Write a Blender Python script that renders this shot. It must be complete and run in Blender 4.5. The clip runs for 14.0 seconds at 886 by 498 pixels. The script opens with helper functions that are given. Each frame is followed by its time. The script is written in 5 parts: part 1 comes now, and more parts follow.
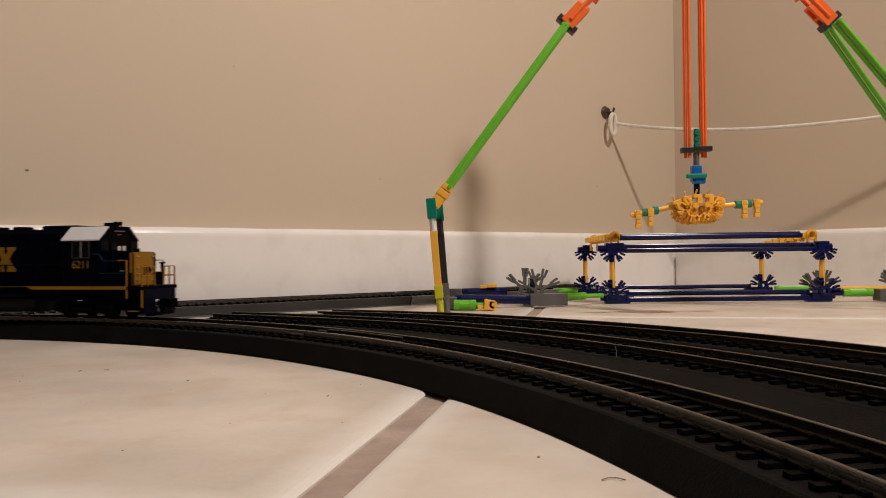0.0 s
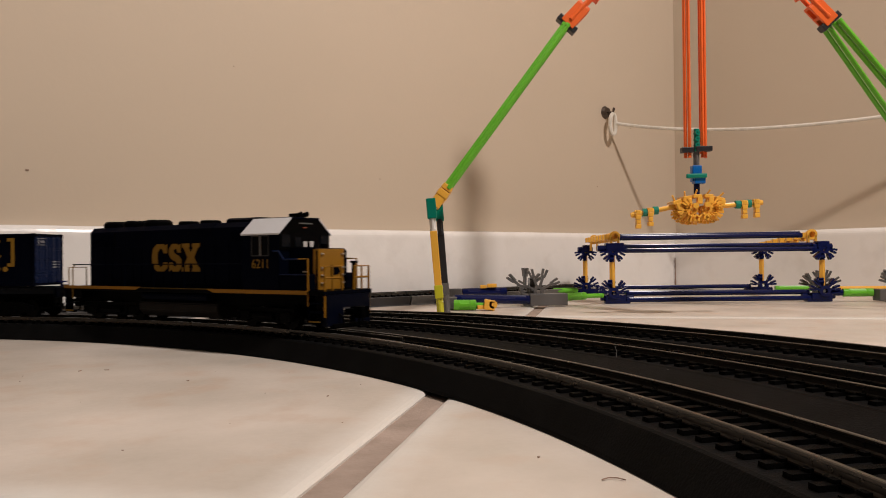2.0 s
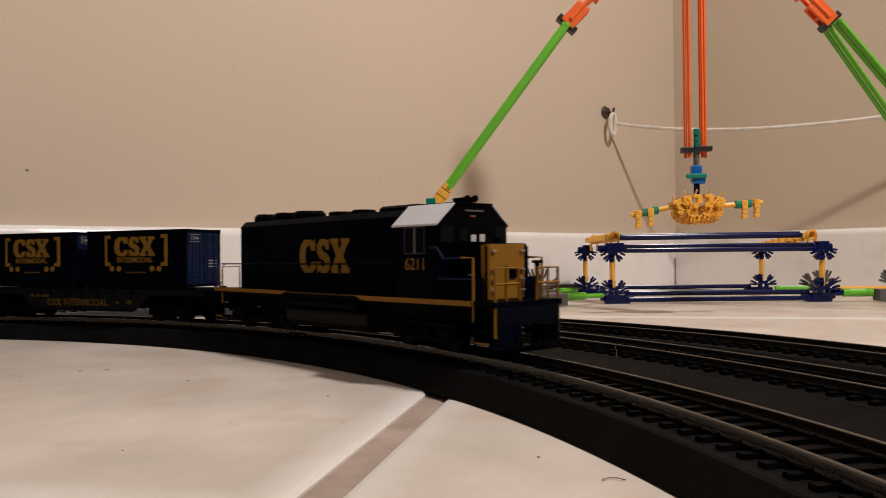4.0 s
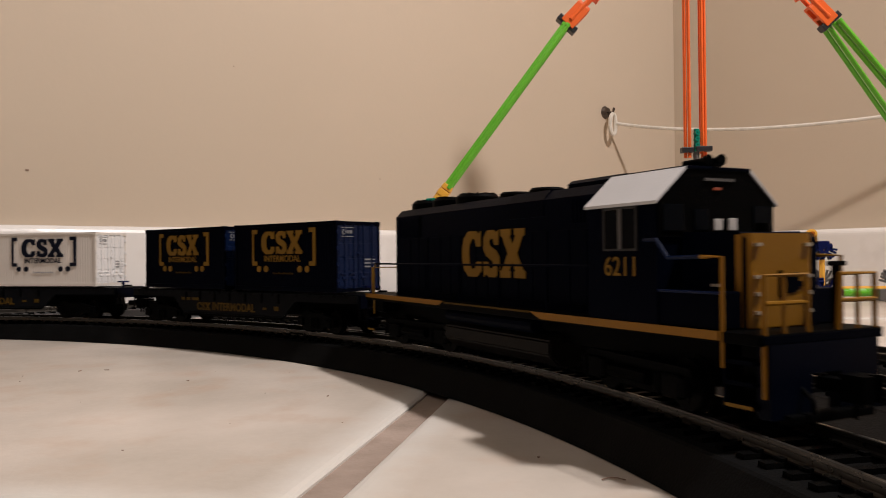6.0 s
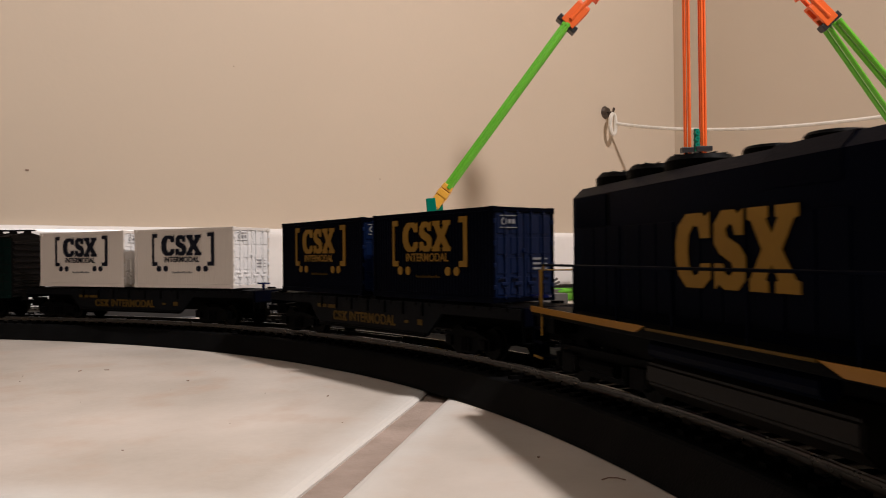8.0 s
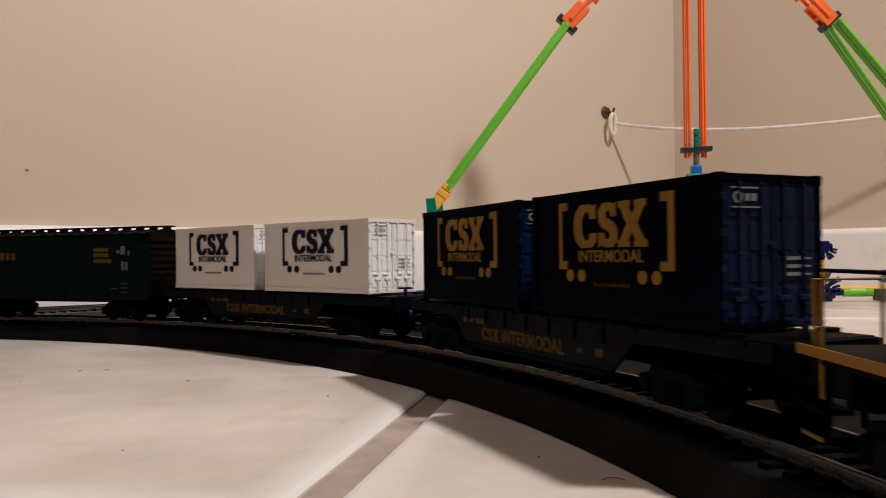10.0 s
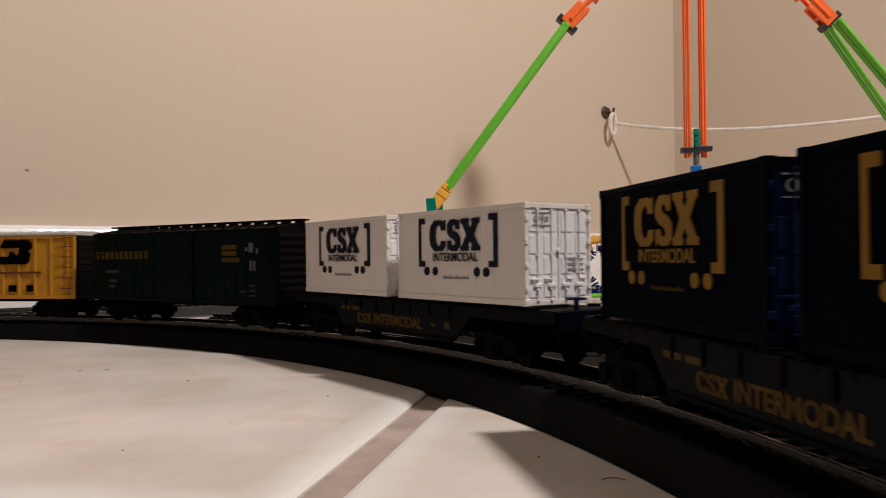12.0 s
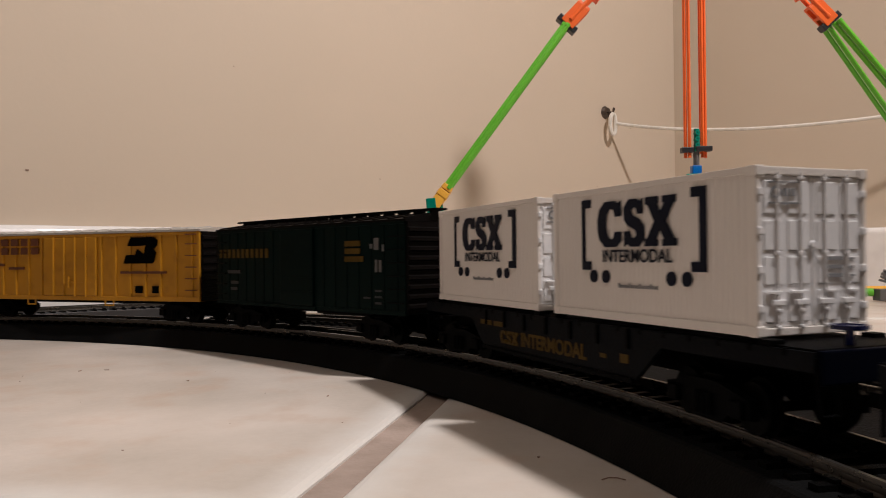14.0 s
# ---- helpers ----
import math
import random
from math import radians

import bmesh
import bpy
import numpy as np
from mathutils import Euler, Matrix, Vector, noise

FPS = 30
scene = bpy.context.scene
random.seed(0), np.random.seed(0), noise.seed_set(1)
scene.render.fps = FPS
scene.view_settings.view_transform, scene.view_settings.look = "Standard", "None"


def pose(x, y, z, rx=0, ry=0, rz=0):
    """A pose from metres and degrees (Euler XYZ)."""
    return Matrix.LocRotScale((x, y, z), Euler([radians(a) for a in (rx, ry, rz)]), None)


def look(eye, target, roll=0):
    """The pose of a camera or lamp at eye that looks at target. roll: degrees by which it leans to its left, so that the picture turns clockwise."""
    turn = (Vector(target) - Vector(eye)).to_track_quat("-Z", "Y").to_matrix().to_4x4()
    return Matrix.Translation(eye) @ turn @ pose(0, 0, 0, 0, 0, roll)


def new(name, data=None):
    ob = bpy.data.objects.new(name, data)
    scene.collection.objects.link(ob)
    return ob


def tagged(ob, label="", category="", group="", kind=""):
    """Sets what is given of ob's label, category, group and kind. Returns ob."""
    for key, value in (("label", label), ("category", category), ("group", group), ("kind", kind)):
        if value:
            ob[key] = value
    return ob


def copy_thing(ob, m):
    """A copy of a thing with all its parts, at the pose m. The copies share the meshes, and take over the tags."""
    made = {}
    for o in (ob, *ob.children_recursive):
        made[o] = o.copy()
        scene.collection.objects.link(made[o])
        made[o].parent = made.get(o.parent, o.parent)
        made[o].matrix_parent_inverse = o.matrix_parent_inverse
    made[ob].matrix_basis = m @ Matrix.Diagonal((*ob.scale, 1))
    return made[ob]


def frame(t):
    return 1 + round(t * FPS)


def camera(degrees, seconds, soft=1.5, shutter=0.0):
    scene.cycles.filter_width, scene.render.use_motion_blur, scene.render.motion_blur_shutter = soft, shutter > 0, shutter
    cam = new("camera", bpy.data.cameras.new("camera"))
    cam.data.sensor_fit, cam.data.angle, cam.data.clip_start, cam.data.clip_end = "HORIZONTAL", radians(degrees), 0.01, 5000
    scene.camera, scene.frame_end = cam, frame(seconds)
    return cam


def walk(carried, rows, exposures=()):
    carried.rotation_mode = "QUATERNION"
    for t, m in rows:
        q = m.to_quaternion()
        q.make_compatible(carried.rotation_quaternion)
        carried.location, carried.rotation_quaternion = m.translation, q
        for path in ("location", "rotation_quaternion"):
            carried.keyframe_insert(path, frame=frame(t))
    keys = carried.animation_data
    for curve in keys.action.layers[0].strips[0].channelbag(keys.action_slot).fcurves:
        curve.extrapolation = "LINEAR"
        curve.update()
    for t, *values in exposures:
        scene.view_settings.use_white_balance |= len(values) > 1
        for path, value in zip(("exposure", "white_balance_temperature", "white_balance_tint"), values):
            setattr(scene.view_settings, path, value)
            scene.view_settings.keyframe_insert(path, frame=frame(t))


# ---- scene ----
# All lengths below are written in millimetres and scaled by MM; the model railway is about 1:87.
MM = 0.001
CX, CY, R1 = -368.3, 41.9, 446.4      # centre and radius of the loop that the train runs on
RAIL = 12.2                           # height of the rail heads above the tiles
EYE_H = 45.55

cam = camera(59.1, 14.0, soft=1.0, shutter=0.8)
CAM_POSE = pose(0, 0, EYE_H * MM, 90 + 0.52, 0.577, 0)
walk(cam, [(0.0, CAM_POSE), (14.0, CAM_POSE)], exposures=((0.0, -0.06, 6300, 10), (2.5, 0.0, 6080, 10), (5.0, 0.07, 6000, 10), (7.5, 0.17, 5900, 10), (11.0, 0.18, 5800, 10), (14.0, 0.13, 5800, 10)))

# ---- world and lamps ----
world = bpy.data.worlds.new("room_dark")
world.use_nodes = True
world.node_tree.nodes["Background"].inputs[0].default_value = (1.0, 0.82, 0.62, 1)
world.node_tree.nodes["Background"].inputs[1].default_value = 0.02
scene.world = world


LAMP_AT = Vector((0.490, 0.083, 0.954))      # shaded work lamp hung over the layout
LAMP_AIM = LAMP_AT + Vector((-0.55, 0.22, -0.80))
lamp_data = bpy.data.lights.new("work_lamp_light", "AREA")
lamp_data.shape, lamp_data.size, lamp_data.energy, lamp_data.color = "DISK", 0.078, 10.9, (1.0, 0.87, 0.765)
new("work_lamp_light", lamp_data).matrix_world = look(LAMP_AT, LAMP_AIM)
FILL_AT = (-0.60, -0.60, 2.335)      # unseen dim flush ceiling fill behind the camera, added to lighten the shadows
fill_data = bpy.data.lights.new("ceiling_lamp_light", "AREA")
fill_data.shape, fill_data.size, fill_data.energy, fill_data.color = "DISK", 0.30, 6.5, (1.0, 0.87, 0.765)
new("ceiling_lamp_light", fill_data).matrix_world = look(FILL_AT, (-0.60, -0.599, 0))


# ---- materials ----
def material(name, colour, rough=0.5, metal=0.0, var=0.15, scale=60.0, fine=900.0, bump=0.1, dirt=None, dirt_amount=0.0, per_object=0.0, coat=0.0, spec=0.5):
    """Procedural surface: broad tint changes, fine grain, bump, optional dirt tint."""
    m = bpy.data.materials.new(name)
    m.use_nodes = True
    nt = m.node_tree
    n, l = nt.nodes, nt.links
    b = n["Principled BSDF"]
    b.inputs["Roughness"].default_value = rough
    b.inputs["Metallic"].default_value = metal
    b.inputs["Coat Weight"].default_value = coat
    b.inputs["Specular IOR Level"].default_value = spec
    co = n.new("ShaderNodeTexCoord")
    n1 = n.new("ShaderNodeTexNoise")
    n1.inputs["Scale"].default_value = scale
    n1.inputs["Detail"].default_value = 6
    n2 = n.new("ShaderNodeTexNoise")
    n2.inputs["Scale"].default_value = fine
    n2.inputs["Detail"].default_value = 3
    l.new(co.outputs["Object"], n1.inputs["Vector"])
    l.new(co.outputs["Object"], n2.inputs["Vector"])
    mix = n.new("ShaderNodeMix")
    mix.data_type = "RGBA"
    c = colour
    mix.inputs["A"].default_value = (c[0] * (1 - var), c[1] * (1 - var), c[2] * (1 - var * 1.15), 1)
    mix.inputs["B"].default_value = (min(1, c[0] * (1 + var)), min(1, c[1] * (1 + var)), min(1, c[2] * (1 + var)), 1)
    ramp = n.new("ShaderNodeMapRange")
    ramp.inputs[1].default_value, ramp.inputs[2].default_value = 0.3, 0.7
    l.new(n1.outputs["Fac"], ramp.inputs[0])
    l.new(ramp.outputs[0], mix.inputs["Factor"])
    out = mix.outputs["Result"]
    if dirt:
        n3 = n.new("ShaderNodeTexNoise")
        n3.inputs["Scale"].default_value = scale * 2.7
        n3.inputs["Detail"].default_value = 8
        l.new(co.outputs["Object"], n3.inputs["Vector"])
        r3 = n.new("ShaderNodeMapRange")
        r3.inputs[1].default_value, r3.inputs[2].default_value = 0.52, 0.75
        r3.inputs[4].default_value = dirt_amount
        l.new(n3.outputs["Fac"], r3.inputs[0])
        mx = n.new("ShaderNodeMix")
        mx.data_type = "RGBA"
        mx.inputs["B"].default_value = (*dirt, 1)
        l.new(r3.outputs[0], mx.inputs["Factor"])
        l.new(out, mx.inputs["A"])
        out = mx.outputs["Result"]
    if per_object:
        oi = n.new("ShaderNodeObjectInfo")
        hs = n.new("ShaderNodeHueSaturation")
        mr = n.new("ShaderNodeMapRange")
        mr.inputs[3].default_value, mr.inputs[4].default_value = 1 - per_object, 1 + per_object
        l.new(oi.outputs["Random"], mr.inputs[0])
        l.new(mr.outputs[0], hs.inputs["Value"])
        l.new(out, hs.inputs["Color"])
        out = hs.outputs["Color"]
    l.new(out, b.inputs["Base Color"])
    rr = n.new("ShaderNodeMapRange")
    rr.inputs[3].default_value, rr.inputs[4].default_value = max(0.02, rough - 0.1), min(1, rough + 0.1)
    l.new(n2.outputs["Fac"], rr.inputs[0])
    l.new(rr.outputs[0], b.inputs["Roughness"])
    if bump:
        bp = n.new("ShaderNodeBump")
        bp.inputs["Strength"].default_value = bump
        bp.inputs["Distance"].default_value = 0.0006
        l.new(n2.outputs["Fac"], bp.inputs["Height"])
        l.new(bp.outputs["Normal"], b.inputs["Normal"])
    return m


def glow(name, colour, strength):
    m = bpy.data.materials.new(name)
    m.use_nodes = True
    b = m.node_tree.nodes["Principled BSDF"]
    b.inputs["Base Color"].default_value = (0.02, 0.008, 0.006, 1)
    b.inputs["Emission Color"].default_value = (*colour, 1)
    b.inputs["Emission Strength"].default_value = strength
    return m


WALL = material("beige_wall_paint", (0.575, 0.474, 0.364), 0.75, var=0.035, scale=2.5, fine=260, bump=0.1, dirt=(0.47, 0.36, 0.25), dirt_amount=0.10)
BASE = material("white_gloss_paint", (0.86, 0.83, 0.80), 0.2, var=0.03, scale=14, fine=90, bump=0.35, dirt=(0.62, 0.57, 0.52), dirt_amount=0.3)
TILE = material("cream_floor_tile", (0.610, 0.542, 0.480), 0.38, var=0.18, scale=17, fine=420, bump=0.12, dirt=(0.55, 0.40, 0.30), dirt_amount=0.6, per_object=0.03)


def rim_highlight(m, half, colour):
    """Paints the bevel's highlight into the colour along the edges of a square tile."""
    n, l = m.node_tree.nodes, m.node_tree.links
    b = n["Principled BSDF"]
    old = b.inputs["Base Color"].links[0].from_socket
    co, sx, no = n.new("ShaderNodeTexCoord"), n.new("ShaderNodeSeparateXYZ"), n.new("ShaderNodeTexNoise")
    no.inputs["Scale"].default_value, no.inputs["Detail"].default_value = 70, 5
    l.new(co.outputs["Object"], sx.inputs[0])
    l.new(co.outputs["Object"], no.inputs["Vector"])
    ab = []
    for k in ("X", "Y"):
        a = n.new("ShaderNodeMath")
        a.operation = "ABSOLUTE"
        l.new(sx.outputs[k], a.inputs[0])
        ab.append(a)
    mx, ad, mr, mix = n.new("ShaderNodeMath"), n.new("ShaderNodeMath"), n.new("ShaderNodeMapRange"), n.new("ShaderNodeMix")
    mx.operation, ad.operation, mix.data_type = "MAXIMUM", "MULTIPLY_ADD", "RGBA"
    l.new(ab[0].outputs[0], mx.inputs[0])
    l.new(ab[1].outputs[0], mx.inputs[1])
    l.new(no.outputs["Fac"], ad.inputs[0])
    ad.inputs[1].default_value = 0.012
    l.new(mx.outputs[0], ad.inputs[2])
    mr.inputs[1].default_value, mr.inputs[2].default_value, mr.inputs[4].default_value = half - 0.006, half + 0.0045, 0.9
    l.new(ad.outputs[0], mr.inputs[0])
    l.new(mr.outputs[0], mix.inputs["Factor"])
    l.new(old, mix.inputs["A"])
    mix.inputs["B"].default_value = (*colour, 1)
    l.new(mix.outputs["Result"], b.inputs["Base Color"])


rim_highlight(TILE, 0.224, (0.70, 0.665, 0.615))
GROUT = material("grey_brown_grout", (0.345, 0.268, 0.225), 0.9, var=0.2, scale=45, fine=700, bump=0.3, dirt=(0.22, 0.17, 0.13), dirt_amount=0.5)
CEIL = material("white_ceiling_paint", (0.80, 0.77, 0.72), 0.8, var=0.02, scale=3, fine=200, bump=0.2)
ROADBED = material("black_plastic_roadbed", (0.0042, 0.0042, 0.0044), 0.58, var=0.3, scale=50, fine=1700, bump=0.25, spec=0.05, dirt=(0.009, 0.009, 0.0092), dirt_amount=0.5)
ROADBED_WALL = material("charcoal_plastic_roadbed", (0.022, 0.022, 0.024), 0.5, var=0.2, scale=60, fine=1700, bump=0.2)
ROADBED_GREY = material("grey_plastic_roadbed", (0.13, 0.125, 0.12), 0.55, var=0.2, scale=60, fine=1700, bump=0.6, dirt=(0.2, 0.17, 0.15), dirt_amount=0.4)
TIE = material("black_plastic_tie", (0.0017, 0.0016, 0.0016), 0.5, var=0.3, scale=200, fine=2500, bump=0.4, per_object=0.25, spec=0.04)
STEEL = material("dull_blackened_rail", (0.074, 0.067, 0.059), 0.30, 0.75, var=0.12, scale=90, fine=300, bump=0.0, dirt=(0.05, 0.035, 0.025), dirt_amount=0.3)
STEEL_BRIGHT = material("bright_nickel", (0.55, 0.52, 0.48), 0.3, 0.9, var=0.15, scale=90, fine=2000, bump=0.1)
NAVY = material("dark_navy_paint", (0.0011, 0.0019, 0.0062), 0.42, var=0.2, scale=40, fine=1400, bump=0.1, spec=0.015)
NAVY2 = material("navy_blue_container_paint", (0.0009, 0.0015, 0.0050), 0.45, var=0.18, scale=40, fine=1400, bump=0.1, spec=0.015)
# container navy with the light on the door ends added; also blue handrail wire
BLUE = material("lit_end_and_rail_blue", (0.0026, 0.0085, 0.037), 0.42, var=0.15, scale=40, fine=1400, bump=0.1, spec=0.12)
BLACK = material("black_frame_plastic", (0.0011, 0.0011, 0.0013), 0.5, var=0.3, scale=60, fine=1500, bump=0.2, spec=0.025)
WHEEL = material("dark_metal_wheel", (0.0020, 0.0019, 0.0018), 0.5, 0.0, var=0.2, scale=90, fine=2000, bump=0.1, spec=0.04)
# black sill with its grey-blue sheen put into the colour
SILL = material("black_sill_with_slate_sheen", (0.0042, 0.0048, 0.0062), 0.5, var=0.3, scale=60, fine=1500, bump=0.2, spec=0.04)
# black tank made browner and lighter for the light on its top face
TANK = material("lit_brown_tank_plastic", (0.0065, 0.0053, 0.0045), 0.5, var=0.2, scale=60, fine=1500, bump=0.1, spec=0.1)
PILOT = material("blue_pilot_paint", (0.0009, 0.0019, 0.0075), 0.45, var=0.2, scale=40, fine=1400, bump=0.1, spec=0.05)
DARKGREY = material("dark_grey_window_frame", (0.014, 0.014, 0.015), 0.5, var=0.15, scale=60, fine=1500, bump=0.1)
YELLOW = material("orange_yellow_paint", (0.25, 0.114, 0.005), 0.36, var=0.08, scale=50, fine=1500, bump=0.1, spec=0.25)
GOLD = material("dull_gold_print", (0.215, 0.116, 0.012), 0.5, var=0.12, scale=80, fine=1800, bump=0.1, spec=0.15)
DIMGOLD = material("faded_gold_print", (0.078, 0.045, 0.005), 0.55, var=0.25, scale=120, fine=1800, bump=0.1, spec=0.1)
ROOFWHITE = material("light_grey_roof_paint", (0.60, 0.60, 0.62), 0.45, var=0.05, scale=50, fine=1500, bump=0.1)
CWHITE = material("off_white_container_plastic", (0.74, 0.69, 0.64), 0.40, var=0.03, scale=40, fine=1400, bump=0.12)
CEND = material("white_container_door_plastic", (0.80, 0.79, 0.79), 0.24, var=0.03, scale=40, fine=1400, bump=0.1)
INK = material("dark_blue_grey_print", (0.005, 0.007, 0.017), 0.5, var=0.1, scale=80, fine=1800, bump=0.05, spec=0.12)
FAINT = material("faint_grey_print", (0.24, 0.24, 0.25), 0.5, var=0.2, scale=120, fine=1800, bump=0.05, spec=0.2)
GREENCAR = material("dark_green_paint", (0.0011, 0.0066, 0.0056), 0.45, var=0.15, scale=40, fine=1500, bump=0.1, spec=0.045)
BROWNBLACK = material("black_brown_car_paint", (0.004, 0.003, 0.0028), 0.55, var=0.25, scale=60, fine=1500, bump=0.2, spec=0.04)
YCAR = material("yellow_boxcar_paint", (0.47, 0.215, 0.009), 0.40, var=0.1, scale=50, fine=1500, bump=0.1, dirt=(0.28, 0.12, 0.01), dirt_amount=0.5, spec=0.3)
YDARK = material("brown_print_and_rung_shade", (0.10, 0.026, 0.006), 0.5, var=0.15, scale=60, fine=1500, bump=0.05)
SILVER = material("silver_roof_paint", (0.55, 0.53, 0.50), 0.35, 0.5, var=0.06, scale=50, fine=1500, bump=0.1)
GLASS = material("dark_window_plastic", (0.003, 0.004, 0.006), 0.2, var=0.1, scale=60, fine=1500, bump=0.0, spec=0.06)
WINDOW = material("pale_window_light", (0.55, 0.52, 0.5), 0.25, var=0.1, scale=60, fine=1500, bump=0.0)
K_GREEN = material("green_toy_plastic", (0.13, 0.46, 0.02), 0.33, var=0.06, scale=50, fine=1200, bump=0.06)
K_LIME = material("lime_yellow_toy_plastic", (0.52, 0.50, 0.02), 0.35, var=0.06, scale=50, fine=1200, bump=0.06)
K_TEAL = material("teal_toy_plastic", (0.0, 0.20, 0.135), 0.35, var=0.08, scale=50, fine=1200, bump=0.06)
K_BLUE = material("navy_toy_plastic", (0.004, 0.008, 0.062), 0.2, var=0.1, scale=50, fine=1200, bump=0.03, spec=0.25)
K_SKY = material("bright_blue_toy_plastic", (0.0, 0.115, 0.42), 0.35, var=0.08, scale=50, fine=1200, bump=0.06)
K_ORANGE = material("orange_toy_plastic", (0.82, 0.135, 0.02), 0.36, var=0.06, scale=50, fine=1200, bump=0.06)
K_YELLOW = material("amber_toy_plastic", (0.84, 0.44, 0.05), 0.36, var=0.06, scale=50, fine=1200, bump=0.06)
K_GREY = material("grey_toy_plastic", (0.105, 0.10, 0.098), 0.4, var=0.1, scale=50, fine=1200, bump=0.06)
K_BLACK = material("black_toy_plastic", (0.015, 0.015, 0.018), 0.4, var=0.1, scale=50, fine=1200, bump=0.06)
K_WHITE = material("white_toy_plastic", (0.72, 0.70, 0.66), 0.4, var=0.06, scale=50, fine=1200, bump=0.06)
ROPE = material("white_cotton_cord", (0.75, 0.70, 0.62), 0.85, var=0.1, scale=150, fine=2500, bump=0.9)
HOOK = material("brown_metal_hook", (0.10, 0.075, 0.06), 0.4, 0.6, var=0.2, scale=90, fine=2000, bump=0.2)
DUST = material("grey_dust", (0.17, 0.155, 0.14), 0.9, var=0.2, scale=90, fine=2000, bump=0.2)
CRUMB = material("dark_crumb", (0.28, 0.18, 0.13), 0.8, var=0.2, scale=90, fine=2000, bump=0.2)


# ---- mesh helpers (millimetres) ----
def mesh_of(name, bm, mat, smooth=False):
    me = bpy.data.meshes.new(name)
    bmesh.ops.scale(bm, vec=(MM, MM, MM), verts=bm.verts)
    bmesh.ops.recalc_face_normals(bm, faces=bm.faces)
    bm.to_mesh(me)
    bm.free()
    me.materials.append(mat)
    if smooth:
        for p in me.polygons:
            p.use_smooth = True
    return me


def part(name, bm, mat, parent=None, label="", smooth=False):
    ob = new(name, mesh_of(name, bm, mat, smooth))
    if parent is not None:
        ob.parent = parent
    if label:
        ob["label"] = label
    return ob


def parts(name, boxes, mat, parent, bevel=0.0, label=""):
    """One part for each box."""
    return [part(name, B(b, bevel=bevel), mat, parent, label) for b in boxes]


def span(s, a, b):
    return (min(s * a, s * b), max(s * a, s * b))


def thing(name, label, category, group=""):
    ob = new(name)
    ob.empty_display_size = 0.02
    return tagged(ob, label, category, group)


def box(bm, x0, x1, y0, y1, z0, z1, bevel=0.0, turn=None):
    vs = [bm.verts.new((x, y, z)) for z in (z0, z1) for y in (y0, y1) for x in (x0, x1)]
    fs = [bm.faces.new([vs[i] for i in q]) for q in ((0, 2, 3, 1), (4, 5, 7, 6), (0, 1, 5, 4), (2, 6, 7, 3), (0, 4, 6, 2), (1, 3, 7, 5))]
    if bevel:
        es = list({e for f in fs for e in f.edges})
        r = bmesh.ops.bevel(bm, geom=es, offset=bevel, segments=2, affect="EDGES", profile=0.6)
        vs = list({v for f in r["faces"] for v in f.verts} | {v for v in vs if v.is_valid})
    if turn is not None:
        bmesh.ops.transform(bm, matrix=turn, verts=vs)
    return bm


def B(*boxes, bevel=0.0):
    bm = bmesh.new()
    for b in boxes:
        box(bm, *b, bevel=bevel)
    return bm


def rod(bm, p0, p1, r0, r1=None, seg=10, caps=True):
    p0, p1 = Vector(p0), Vector(p1)
    d = p1 - p0
    m = Matrix.Translation((p0 + p1) / 2) @ d.to_track_quat("Z", "Y").to_matrix().to_4x4()
    bmesh.ops.create_cone(bm, cap_ends=caps, segments=seg, radius1=r0, radius2=r0 if r1 is None else r1, depth=d.length, matrix=m)
    return bm


def path_rod(bm, pts, r, seg=7):
    """One unbroken round bar along the points."""
    pts = [Vector(p) for p in pts]
    rows, ref = [], None
    for i, p in enumerate(pts):
        d = (pts[min(i + 1, len(pts) - 1)] - pts[max(i - 1, 0)])
        if d.length < 1e-6:
            d = pts[1] - pts[0]
        d.normalize()
        if ref is None:
            ref = d.orthogonal()
        u = (ref - d * ref.dot(d)).normalized()
        ref, v = u, d.cross(u)
        rows.append([bm.verts.new(p + (u * math.cos(2 * math.pi * k / seg) + v * math.sin(2 * math.pi * k / seg)) * r) for k in range(seg)])
    for a, b in zip(rows, rows[1:]):
        for k in range(seg):
            j = (k + 1) % seg
            bm.faces.new((a[k], a[j], b[j], b[k]))
    bm.faces.new(rows[0])
    bm.faces.new(list(reversed(rows[-1])))
    return bm


def prism(bm, poly, lo, hi, axis="y"):
    """A closed outline pushed along an axis. Outline is in (x, z) for y, (y, z) for x, (x, y) for z."""
    def at(u, v, w):
        return {"y": (u, w, v), "x": (w, u, v), "z": (u, v, w)}[axis]
    a = [bm.verts.new(at(u, v, lo)) for u, v in poly]
    b = [bm.verts.new(at(u, v, hi)) for u, v in poly]
    bm.faces.new(a)
    bm.faces.new(list(reversed(b)))
    for i in range(len(poly)):
        j = (i + 1) % len(poly)
        bm.faces.new((a[i], a[j], b[j], b[i]))
    return bm


